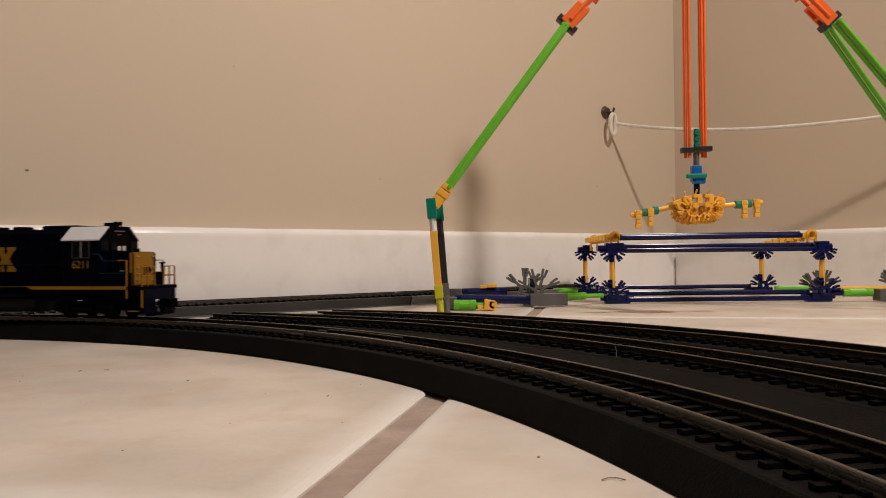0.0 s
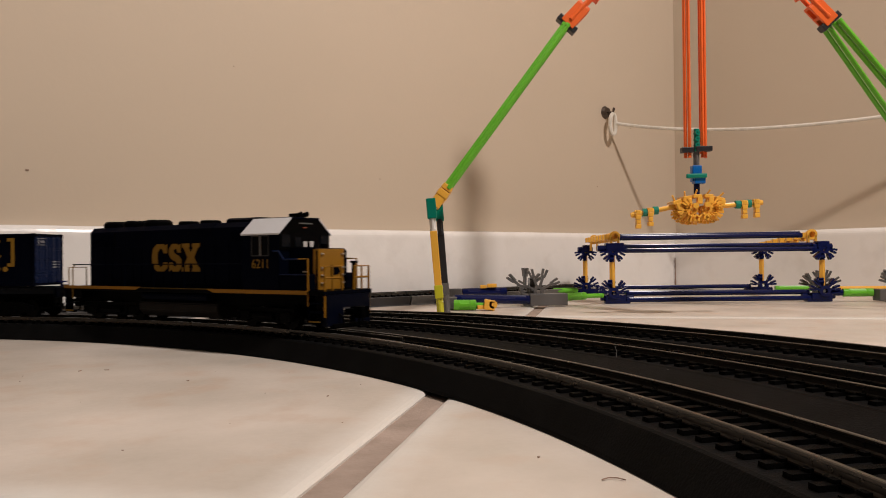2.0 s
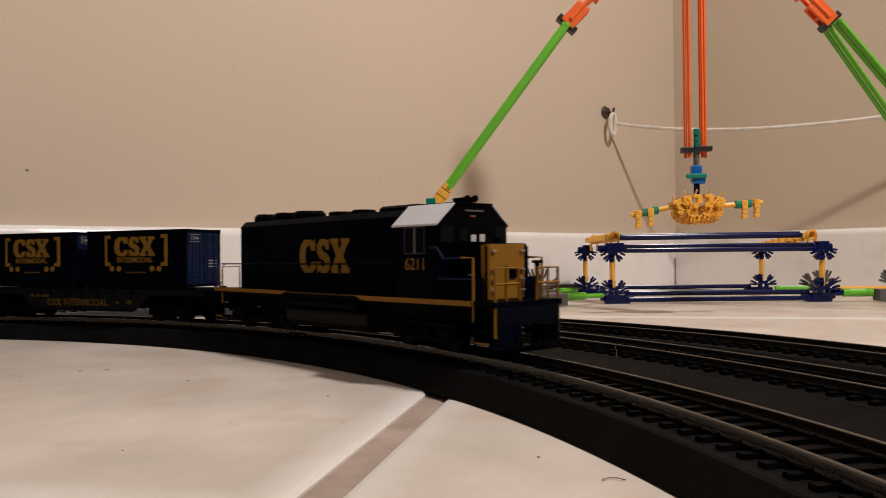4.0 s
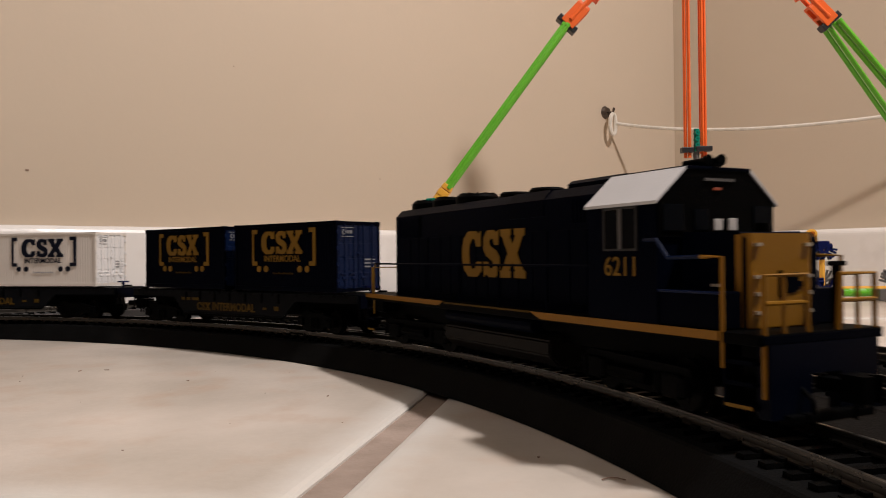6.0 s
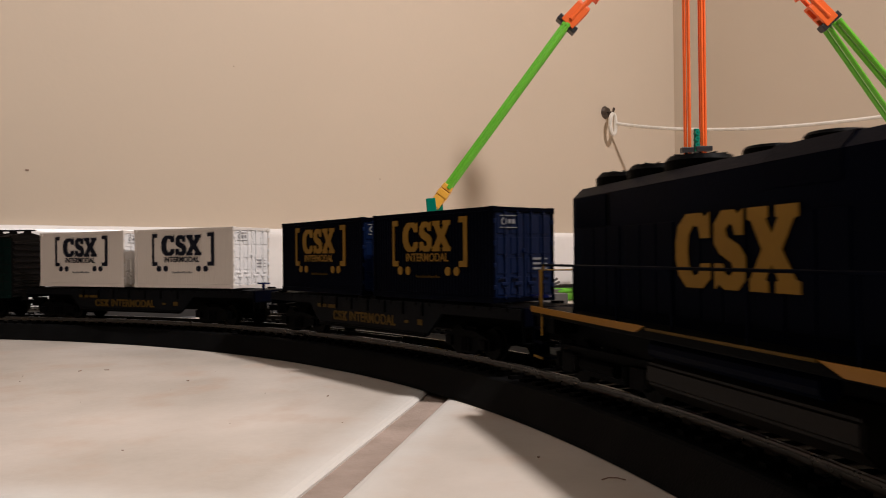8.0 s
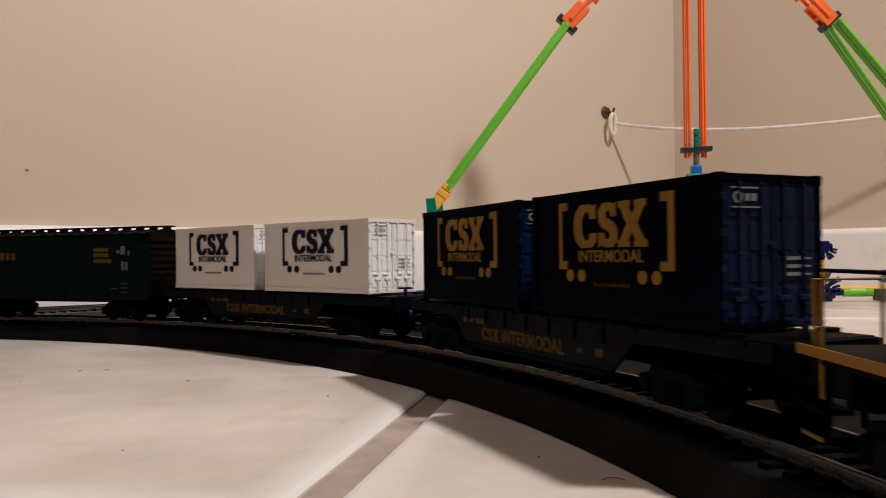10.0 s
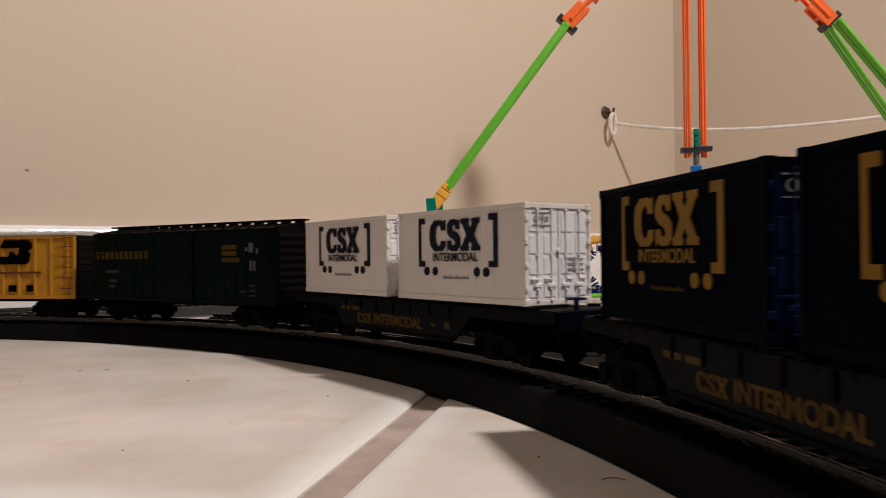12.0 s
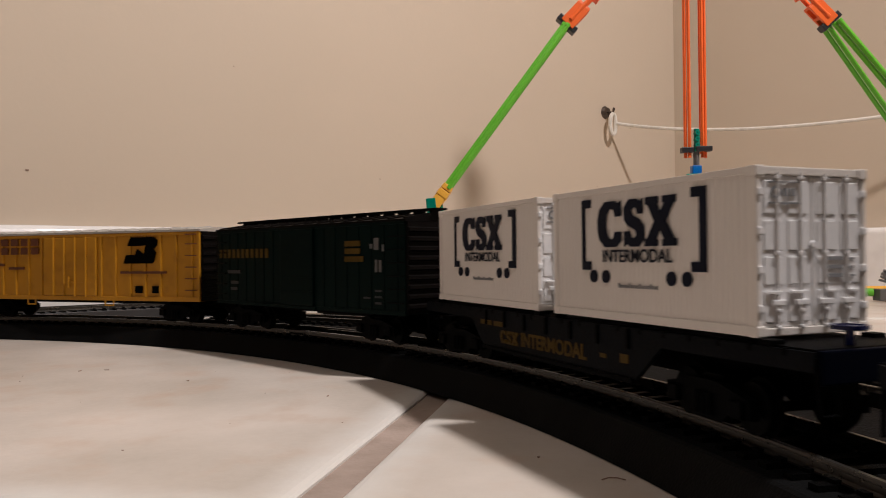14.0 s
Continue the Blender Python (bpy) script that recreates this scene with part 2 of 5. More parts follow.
def lettering(name, text, size, where, mat, parent, stretch=1.0, label="", turn=(90, 0, 0), bold=0.03):
    """Raised print in the built-in font, reading along +x on the side that faces -y."""
    cu = bpy.data.curves.new(name, "FONT")
    cu.offset = bold * size * MM
    cu.body, cu.size, cu.extrude, cu.align_x, cu.align_y = text, size * MM, 0.05 * MM, "CENTER", "CENTER"
    tmp = bpy.data.objects.new(name, cu)
    me = bpy.data.meshes.new_from_object(tmp)
    bpy.data.objects.remove(tmp)
    me.name = name
    me.transform(Matrix.Diagonal((stretch, 1, 1, 1)))
    me.materials.clear()
    me.materials.append(mat)
    ob = new(name, me)
    ob.matrix_basis = pose(*[c * MM for c in where], *turn)
    if parent is not None:
        ob.parent = parent
    if label:
        ob["label"] = label
    return ob


def ring(bm, r0, r1, lo, hi, m, seg=20):
    """A flat washer between radii r0 and r1, from lo to hi along its axis."""
    rows = []
    for r, z in ((r0, lo), (r1, lo), (r1, hi), (r0, hi)):
        rows.append([bm.verts.new(m @ Vector((r * math.cos(2 * math.pi * i / seg), r * math.sin(2 * math.pi * i / seg), z))) for i in range(seg)])
    for k in range(4):
        a, b = rows[k], rows[(k + 1) % 4]
        for i in range(seg):
            j = (i + 1) % seg
            bm.faces.new((a[i], a[j], b[j], b[i]))
    return bm


# ---- the room ----
WALL_ANGLE = 37.5
CORNER = Vector((306, 1040))
UL = Vector((math.cos(radians(WALL_ANGLE)), math.sin(radians(WALL_ANGLE))))     # along the long wall, towards the corner
NL = Vector((UL.y, -UL.x))                                                    # out of the long wall into the room


def wall_slab(name, a, b, back, z0, z1, mat, label, category="wall"):
    """A slab on the line a-b, thickened to the side of the vector back."""
    bm = bmesh.new()
    prism(bm, [tuple(a), tuple(b), tuple(b + back), tuple(a + back)], z0, z1, "z")
    return tagged(part(name, bm, mat), label, category, kind="structure")


LEFT_END = CORNER - UL * 790
wall_slab("wall_north", LEFT_END, CORNER + UL * 120, -NL * 120, 0, 2400, WALL, "beige painted plaster wall with faint scuffs", "wall")
wall_slab("wall_east", CORNER + UL * 7, CORNER + UL * 7 + NL * 3600, UL * 120, 0, 2400, WALL, "beige painted plaster wall meeting the corner", "wall")
wall_slab("wall_return", LEFT_END - NL * 120.5, LEFT_END - NL * 1500, UL * 100, 0, 2400, WALL, "beige painted side wall of the opening", "wall")
FAR_W = LEFT_END - UL * 2400
wall_slab("wall_west", FAR_W - NL * 1500, FAR_W + NL * 3600, -UL * 120, 0, 2400, WALL, "plain beige painted wall closing the room", "wall")
wall_slab("wall_south", FAR_W + NL * 3600, CORNER + NL * 3600 + UL * 120, NL * 120, 0, 2400, WALL, "plain beige painted wall closing the room", "wall")
wall_slab("wall_north_far", FAR_W - NL * 1500, LEFT_END - NL * 1500 + UL * 100, -NL * 120, 0, 2400, WALL, "plain beige painted wall beyond the opening", "wall")


def baseboard(name, a, b, out, back=0.0):
    """Rounded-top skirting board against a wall."""
    prof = [(-back, 0.3), (11, 0.3), (11, 64), (10.8, 66.2), (10.1, 68.2), (8.9, 69.8), (7.2, 70.8), (5.0, 71.2), (-back, 71.4)]
    n = 60
    bm = bmesh.new()
    rows = []
    for i in range(n + 1):
        p = a.lerp(b, i / n)
        wob = 0.5 * noise.noise((i * 0.35, 3.1 if out.x > 0 else 8.2, 0))
        rows.append([bm.verts.new((p.x + out.x * u, p.y + out.y * u, v + (wob if v > 50 else 0))) for u, v in prof])
    for r, s in zip(rows, rows[1:]):
        for k in range(len(prof)):
            j = (k + 1) % len(prof)
            bm.faces.new((r[k], r[j], s[j], s[k]))
    bm.faces.new(rows[0])
    bm.faces.new(list(reversed(rows[-1])))
    return tagged(part(name, bm, BASE), "glossy white painted wooden baseboard, slightly dented", "baseboard", kind="structure")


baseboard("baseboard", LEFT_END + NL * 0.2, CORNER + NL * 0.2 - UL * 0.3, NL)
baseboard("baseboard", CORNER + NL * 11.5 - UL * 0.2, CORNER + NL * 2500 - UL * 0.2, -UL, 7.0)

# Floor: tile bed in grout with square tiles laid across the room.
TILE_ANGLE, PITCH, GAP = 78.5, 457.0, 9.0
TD = Vector((math.cos(radians(TILE_ANGLE)), math.sin(radians(TILE_ANGLE))))
TN = Vector((TD.y, -TD.x))
bm = bmesh.new()
room = [CORNER + UL * 119, CORNER + NL * 3719 + UL * 119, FAR_W + NL * 3719 - UL * 119, FAR_W - NL * 1619 - UL * 119, LEFT_END - NL * 1619 + UL * 99, LEFT_END - NL * 119 + UL * 99, CORNER - NL * 119 + UL * 119]
prism(bm, [tuple(p) for p in room], -60, -1.6, "z")
floor = tagged(part("floor", bm, GROUT), "cream ceramic tile floor with recessed grey-brown grout", "floor", kind="structure")


def tile_mesh():
    h = (PITCH - GAP) / 2
    bm = bmesh.new()
    rings = []
    for inset, z in ((0, -1.6), (0, -1.0), (0.8, -0.45), (2.0, -0.16), (3.6, -0.04), (5.2, 0.0)):
        c, r = [], 7.0
        for q in range(4):
            ox, oy = ((1, 1), (-1, 1), (-1, -1), (1, -1))[q]
            for k in range(5):
                an = radians(90 * q + 22.5 * k)
                c.append(bm.verts.new((ox * (h - r) + (r - inset) * math.cos(an), oy * (h - r) + (r - inset) * math.sin(an), z)))
        rings.append(c)
    for a, b in zip(rings, rings[1:]):
        for i in range(20):
            j = (i + 1) % 20
            bm.faces.new((a[i], a[j], b[j], b[i]))
    bm.faces.new(rings[-1])
    return mesh_of("tile", bm, TILE)


TILE_ME = tile_mesh()
T_OFF, D_OFF = -54.1, 583.0
for i in range(-14, 12):
    for j in range(-12, 10):
        c = TN * (T_OFF + PITCH * (i + 0.5)) + TD * (D_OFF + PITCH * (j + 0.5))
        along, out = (c - CORNER).dot(UL), (c - CORNER).dot(NL)
        inside = -3190 - 150 < along < 150 and -150 < out < 3700 or -3340 < along < -700 and -1600 < out <= -150
        if not inside:
            continue
        t = new("tile", TILE_ME)
        t.parent = floor
        t.matrix_basis = pose(c.x * MM, c.y * MM, 0, 0, 0, TILE_ANGLE)

bm = bmesh.new()
prism(bm, [tuple(p) for p in room], 2400, 2460, "z")
tagged(part("ceiling", bm, CEIL), "plain white painted ceiling", "ceiling", kind="structure")
# housing around the added fill light, out of view
fix = thing("ceiling_lamp", "unseen round flush white ceiling lamp added for fill light", "lamp")
fix.location = FILL_AT
part("housing", rod(bmesh.new(), (0, 0, 6), (0, 0, 64), 165, 150, seg=48), CEIL, fix)
fix = thing("work_lamp", "white shaded work lamp hung on a cord from the ceiling", "lamp")
fix.location = LAMP_AT
back = (LAMP_AT - LAMP_AIM).normalized()
bm = bmesh.new()
turn = back.to_track_quat("Z", "Y").to_matrix().to_4x4()
rings = []
for r, z in ((34, 2), (33, 20), (20, 46), (8, 60), (7, 59), (19, 44), (31.5, 19), (32.5, 2)):
    rings.append([bm.verts.new(turn @ Vector((r * math.cos(k * math.pi / 16), r * math.sin(k * math.pi / 16), z))) for k in range(32)])
for p, q in zip(rings, rings[1:] + rings[:1]):
    for k in range(32):
        bm.faces.new((p[k], p[(k + 1) % 32], q[(k + 1) % 32], q[k]))
part("shade", bm, CEIL, fix, smooth=True)
top = turn @ Vector((0, 0, 58))
part("lamp_cord", path_rod(bmesh.new(), [top, top + Vector((4, -3, 14)), (top.x + 5, top.y - 4, 60), (top.x + 5, top.y - 4, 1444)], 3, 8), CEIL, fix)
part("ceiling_rose", rod(bmesh.new(), (top.x + 5, top.y - 4, 1428), (top.x + 5, top.y - 4, 1445), 32, 45, seg=32), CEIL, fix)


# ---- tracks ----
def polar(r, deg):
    return Vector((CX + r * math.cos(radians(deg)), CY + r * math.sin(radians(deg))))


def sweep(bm, line, prof):
    """A profile of (left offset, height) points swept along a flat line of points."""
    rows = []
    for i, p in enumerate(line):
        d = (line[min(i + 1, len(line) - 1)] - line[max(i - 1, 0)]).normalized()
        left = Vector((-d.y, d.x))
        rows.append([bm.verts.new((p.x + left.x * u, p.y + left.y * u, v)) for u, v in prof])
    for a, b in zip(rows, rows[1:]):
        for k in range(len(prof)):
            j = (k + 1) % len(prof)
            bm.faces.new((a[k], a[j], b[j], b[k]))
    bm.faces.new(rows[0])
    bm.faces.new(list(reversed(rows[-1])))
    return bm


RAIL_PROF = [(-1.2, 9.6), (1.2, 9.6), (1.2, 9.95), (0.4, 10.2), (0.4, 11.3), (0.62, 11.5), (0.62, 12.05), (0.42, 12.2), (-0.42, 12.2), (-0.62, 12.05), (-0.62, 11.5), (-0.4, 11.3), (-0.4, 10.2), (-1.2, 9.95)]


def make_tie():
    bm = bmesh.new()
    prism(bm, [(-1.35, 8.0), (1.35, 8.0), (1.15, 9.6), (-1.15, 9.6)], -13.6, 13.6, "y")
    for y in (-10.0, -6.5, 6.5, 10.0):
        box(bm, -1.0, 1.0, y - 0.6, y + 0.6, 9.4, 10.25)
    return mesh_of("tie", bm, TIE)


TIE_ME = make_tie()
TIE_STEP = 6.8


def resample(line, step):
    out, pos, left = [], 0.0, 0.0
    for a, b in zip(line, line[1:]):
        d = b - a
        while left <= d.length:
            out.append((a + d * (left / d.length), math.degrees(math.atan2(d.y, d.x))))
            left += step
        left -= d.length
    return out


def track(name, line, label, bed=ROADBED, inner=22.0, outer=22.0, near=lambda p: True, ends=True):
    """Roadbed, two rails and ties along a line that runs so that its left is outwards."""
    ob = thing(name, label, "railway track", "toy railway tracks")
    prof = [(-inner, 0.15), (outer, 0.15), (outer - 0.4, 1.2), (17.0, 8.2), (16.2, 8.6), (-16.2, 8.6), (-17.0, 8.2), (-inner + 0.4, 1.2)]
    part("roadbed", sweep(bmesh.new(), line, prof), bed, ob)
    for s in (-8.25, 8.75):
        part("rail", sweep(bmesh.new(), line, [(u + s, v) for u, v in RAIL_PROF]), STEEL, ob)
    rest = []
    for p, h in resample(line, TIE_STEP):
        if near(p):
            t = new("tie", TIE_ME)
            t.parent = ob
            t.matrix_basis = pose(p.x * MM, p.y * MM, 0, 0, 0, h)
        else:
            rest.append(pose(p.x, p.y, 0, 0, 0, h))
    if rest:
        bm = bmesh.new()
        for m in rest:
            box(bm, -1.3, 1.3, -13.6, 13.6, 8.0, 9.6, turn=m)
        tagged(part("far_ties", bm, TIE, ob), kind="stuff")
    return ob


def near_view(p):
    return p.y > 60 and p.x > -300


# The running loop: clockwise, so left is outwards.
loop = track("railway_loop", [polar(R1, a) for a in np.arange(200, -61, -1.5)], "black plastic roadbed track loop with dull steel rails", near=near_view)
siding = track("railway_siding", [polar(507.0 - max(0, a - 44) * 0.62, a) for a in np.arange(62, -40, -1.5)], "black plastic roadbed siding curving beside the loop", inner=39.0, outer=33.0, near=near_view)
siding_outer = track("outer_siding", [polar(563.5 - max(0, a - 30) * 0.55 - max(0, a - 48) * 1.1, a) for a in np.arange(57, -30, -1.5)], "black plastic outer siding track, open at one end", inner=25.0, outer=22.0, near=near_view)
WT = [CORNER + NL * 27.5 - UL * s for s in np.linspace(458, 1120, 40)]
wall_track = track("wall_track", [p for p in WT][::-1], "dark grey roadbed track laid along the baseboard", inner=15.5, outer=15.5, near=lambda p: -260 < p.x < 10, bed=ROADBED_WALL)
WT2 = [CORNER + NL * 27.5 - UL * s for s in np.linspace(200, 456.5, 20)]
track("grey_wall_track", WT2[::-1], "pale grey roadbed track continuing along the baseboard", inner=15.5, outer=15.5, near=lambda p: p.x < 60, bed=ROADBED_GREY)

# Turnout parts on the loop: guard rails, joiners and the end clips of the open sidings.
for r, a0, a1 in ((R1 - 5.6, 44, 36), (R1 + 5.4, 46, 38)):
    part("guard_rail", sweep(bmesh.new(), [polar(r, a) for a in np.arange(a0, a1, -1.0)], [(u * 0.7, v - 0.3) for u, v in RAIL_PROF]), STEEL, loop)
for r in (R1 - 8.25, R1 + 8.25):
    for a in (46.5,):
        part("rail_joiner", sweep(bmesh.new(), [polar(r, a + k * 0.35) for k in (2, 1, 0, -1, -2)], [(-1.5, 9.6), (1.5, 9.6), (1.5, 10.4), (0.9, 11.0), (-0.9, 11.0), (-1.5, 10.4)]), STEEL, loop)
for r, ob in ((563.5 - 14.9 - 9.9 - 8.25, siding_outer), (563.5 - 14.9 - 9.9 + 8.25, siding_outer)):
    bm = bmesh.new()
    sweep(bm, [polar(r, a) for a in (58.2, 57.6, 57.0, 56.4)], [(-1.5, 9.6), (1.5, 9.6), (1.5, 10.4), (0.9, 11.0), (-0.9, 11.0), (-1.5, 10.4)])
    part("rail_joiner", bm, STEEL_BRIGHT, ob)


# ---- the train ----
# Angle of the fourth vehicle (the white container car) round the loop, by time.
PHI = {0: 125.72, 0.5: 120.93, 1: 116.2, 1.5: 111.4, 2: 107.1, 2.5: 103.1, 5: 84.24, 5.5: 80.33, 6: 76.45, 6.5: 72.65, 7: 69.05, 7.5: 65.67, 8: 62.35, 10.5: 45.3, 11: 41.88, 11.5: 38.58, 12: 35.33, 12.5: 32.17, 13: 29.04, 13.5: 25.87, 14: 22.65}
TIMES = sorted(PHI)


def phi_at(t):
    """Smooth course of the angle between the keyed times."""
    k = max(i for i, s in enumerate(TIMES[:-1]) if s <= t)
    def rate(i):
        a, b = max(i - 1, 0), min(i + 1, len(TIMES) - 1)
        return (PHI[TIMES[b]] - PHI[TIMES[a]]) / (TIMES[b] - TIMES[a])
    t0, t1 = TIMES[k], TIMES[k + 1]
    h, u = t1 - t0, (t - t0) / (t1 - t0)
    return ((1 + 2 * u) * (1 - u) ** 2 * PHI[t0] + u * (1 - u) ** 2 * h * rate(k) + u * u * (3 - 2 * u) * PHI[t1] - u * u * (1 - u) * h * rate(k + 1))


def on_loop(t, lead, bogies=122.0):
    """Pose at t of a vehicle whose middle runs lead millimetres ahead of the fourth vehicle's."""
    ph = phi_at(t) - math.degrees(lead / R1)
    p = polar(R1 - bogies ** 2 / 8 / R1, ph)
    return pose(p.x * MM, p.y * MM, RAIL * MM, 0, 0, ph - 90)


WHEELSETS = []      # (object, rest pose in its bogie, wheel radius)


def wheelset(parent, x, r):
    bm = bmesh.new()
    rod(bm, (0, -11, 0), (0, 11, 0), 1.0, seg=8)
    for s in (-1, 1):
        rod(bm, (0, s * 7.4, 0), (0, s * 8.0, 0), r + 0.8, seg=24)
        rod(bm, (0, s * 8.0, 0), (0, s * 9.9, 0), r, seg=24)
        for k in range(3):
            an = k * 2.0944
            rod(bm, (r * 0.55 * math.cos(an), s * 9.9, r * 0.55 * math.sin(an)), (r * 0.55 * math.cos(an), s * 10.1, r * 0.55 * math.sin(an)), r * 0.18, seg=6)
    ob = part("wheelset", bm, WHEEL, parent, "dark metal wheels on an axle")
    ob.matrix_basis = pose(x * MM, 0, r * MM)
    WHEELSETS.append((ob, (x * MM, 0, r * MM), r))
    return ob


def bogie(parent, x, base, r, loco=False, yaw=0.0):
    """Side frames with springs and journals, bolster and two wheelsets."""
    bm = bmesh.new()
    h = base / 2
    for s in (-1, 1):
        y0, y1 = sorted((s * 11.0, s * 13.0))
        if loco:
            prism(bm, [(-h - 7, r + 1.5), (-h - 5, r + 4.2), (h + 5, r + 4.2), (h + 7, r + 1.5), (h + 3, r - 1.5), (h - 4, r - 1.0), (h - 7, r - 2.6), (-h + 7, r - 2.6), (-h + 4, r - 1.0), (-h - 3, r - 1.5)], y0, y1, "y")
            for c in (-h, h):
                box(bm, c - 3.2, c + 3.2, min(s * 12.5, s * 14.3), max(s * 12.5, s * 14.3), r - 2.6, r + 2.6, bevel=0.5)
                for q in (-4.6, 4.6):
                    rod(bm, (c + q, s * 13.6, r - 1.6), (c + q, s * 13.6, r + 2.2), 1.3, seg=8)
            rod(bm, (-h + 8, s * 14, r + 0.4), (h - 8, s * 14, r + 0.4), 1.6, seg=8)
        else:
            prism(bm, [(-h - 3.2, r - 1.6), (-h - 3.2, r + 1.8), (-h * 0.4, r + 4.0), (h * 0.4, r + 4.0), (h + 3.2, r + 1.8), (h + 3.2, r - 1.6), (h - 2.4, r - 1.2), (h * 0.45, r - 3.4), (-h * 0.45, r - 3.4), (-h + 2.4, r - 1.2)], y0, y1, "y")
            for c in (-h, h):
                box(bm, c - 1.9, c + 1.9, min(s * 12.5, s * 14.0), max(s * 12.5, s * 14.0), r - 1.7, r + 1.6, bevel=0.4)
            for q in (-1.9, 0, 1.9):
                rod(bm, (q, s * 13.2, r - 2.6), (q, s * 13.2, r + 1.6), 0.85, seg=8)
    box(bm, -3.2, 3.2, -11, 11, r + 1.2, r + 5.0)
    ob = part("bogie", bm, BLACK, parent, "black plastic bogie with side frames")
    ob.matrix_basis = pose(x * MM, 0, 0, 0, 0, yaw)
    for c in (-h, h):
        wheelset(ob, c, r)
    return ob


def coupler(parent, x, s, z=8.5):
    bm = bmesh.new()
    box(bm, min(x, x + s * 7), max(x, x + s * 7), -1.6, 1.6, z - 1.4, z + 1.2, bevel=0.3)
    prism(bm, [(x + s * 6, -2.6), (x + s * 11, -3.0), (x + s * 11.4, -0.6), (x + s * 9, 0.4), (x + s * 11, 2.6), (x + s * 6, 2.6)], z - 2.6, z + 2.4, "z")
    rod(bm, (x + s * 9, -2.4, z - 5.5), (x + s * 9, -2.4, z), 0.4, seg=6)
    return part("coupler", bm, BLACK, parent)


def emblem(parent, x0, x1, z0, z1, y, mat, label, gap=0.03):
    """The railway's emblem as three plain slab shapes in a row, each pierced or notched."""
    w, h = x1 - x0, z1 - z0
    a, b, c = x0 + w * 0.35, x0 + w * 0.64, x1
    def p(xa, xb, pts):
        return [(xa + (xb - xa) * u, z0 + h * v) for u, v in pts]
    shapes = (
        p(x0, a, [(0.30, 0), (0.74, 0), (0.94, 0.13), (0.94, 0.33), (0.70, 0.33), (0.64, 0.19), (0.50, 0.16), (0.37, 0.3), (0.34, 0.5), (0.37, 0.7), (0.50, 0.84), (0.64, 0.81), (0.70, 0.66), (0.93, 0.66), (0.93, 1.0), (0.80, 0.94), (0.70, 1.0), (0.30, 1.0), (0.08, 0.84), (0.0, 0.62), (0.0, 0.38), (0.08, 0.16)]),
        p(a, b, [(0.06, 0.0), (0.20, 0.07), (0.34, 0.0), (0.72, 0.0), (0.94, 0.14), (0.94, 0.42), (0.76, 0.56), (0.44, 0.66), (0.38, 0.76), (0.50, 0.83), (0.60, 0.80), (0.66, 0.68), (0.88, 0.68), (0.88, 1.0), (0.74, 0.94), (0.62, 1.0), (0.28, 1.0), (0.06, 0.84), (0.06, 0.58), (0.22, 0.45), (0.56, 0.34), (0.62, 0.24), (0.50, 0.17), (0.38, 0.20), (0.30, 0.33), (0.06, 0.33)]),
        p(b - w * 0.01, c, [(0.0, 0.0), (0.42, 0.0), (0.42, 0.13), (0.36, 0.14), (0.49, 0.33), (0.62, 0.14), (0.56, 0.13), (0.56, 0.0), (1.0, 0.0), (1.0, 0.14), (0.92, 0.16), (0.68, 0.5), (0.90, 0.84), (0.98, 0.86), (0.98, 1.0), (0.57, 1.0), (0.57, 0.87), (0.62, 0.86), (0.50, 0.68), (0.38, 0.86), (0.43, 0.87), (0.43, 1.0), (0.02, 1.0), (0.02, 0.86), (0.1, 0.84), (0.31, 0.5), (0.08, 0.16), (0.0, 0.14)]),
    )
    bm = bmesh.new()
    for s in shapes:
        prism(bm, s, y - 0.12, y + 0.1, "y")
    return part("emblem", bm, mat, parent, label)


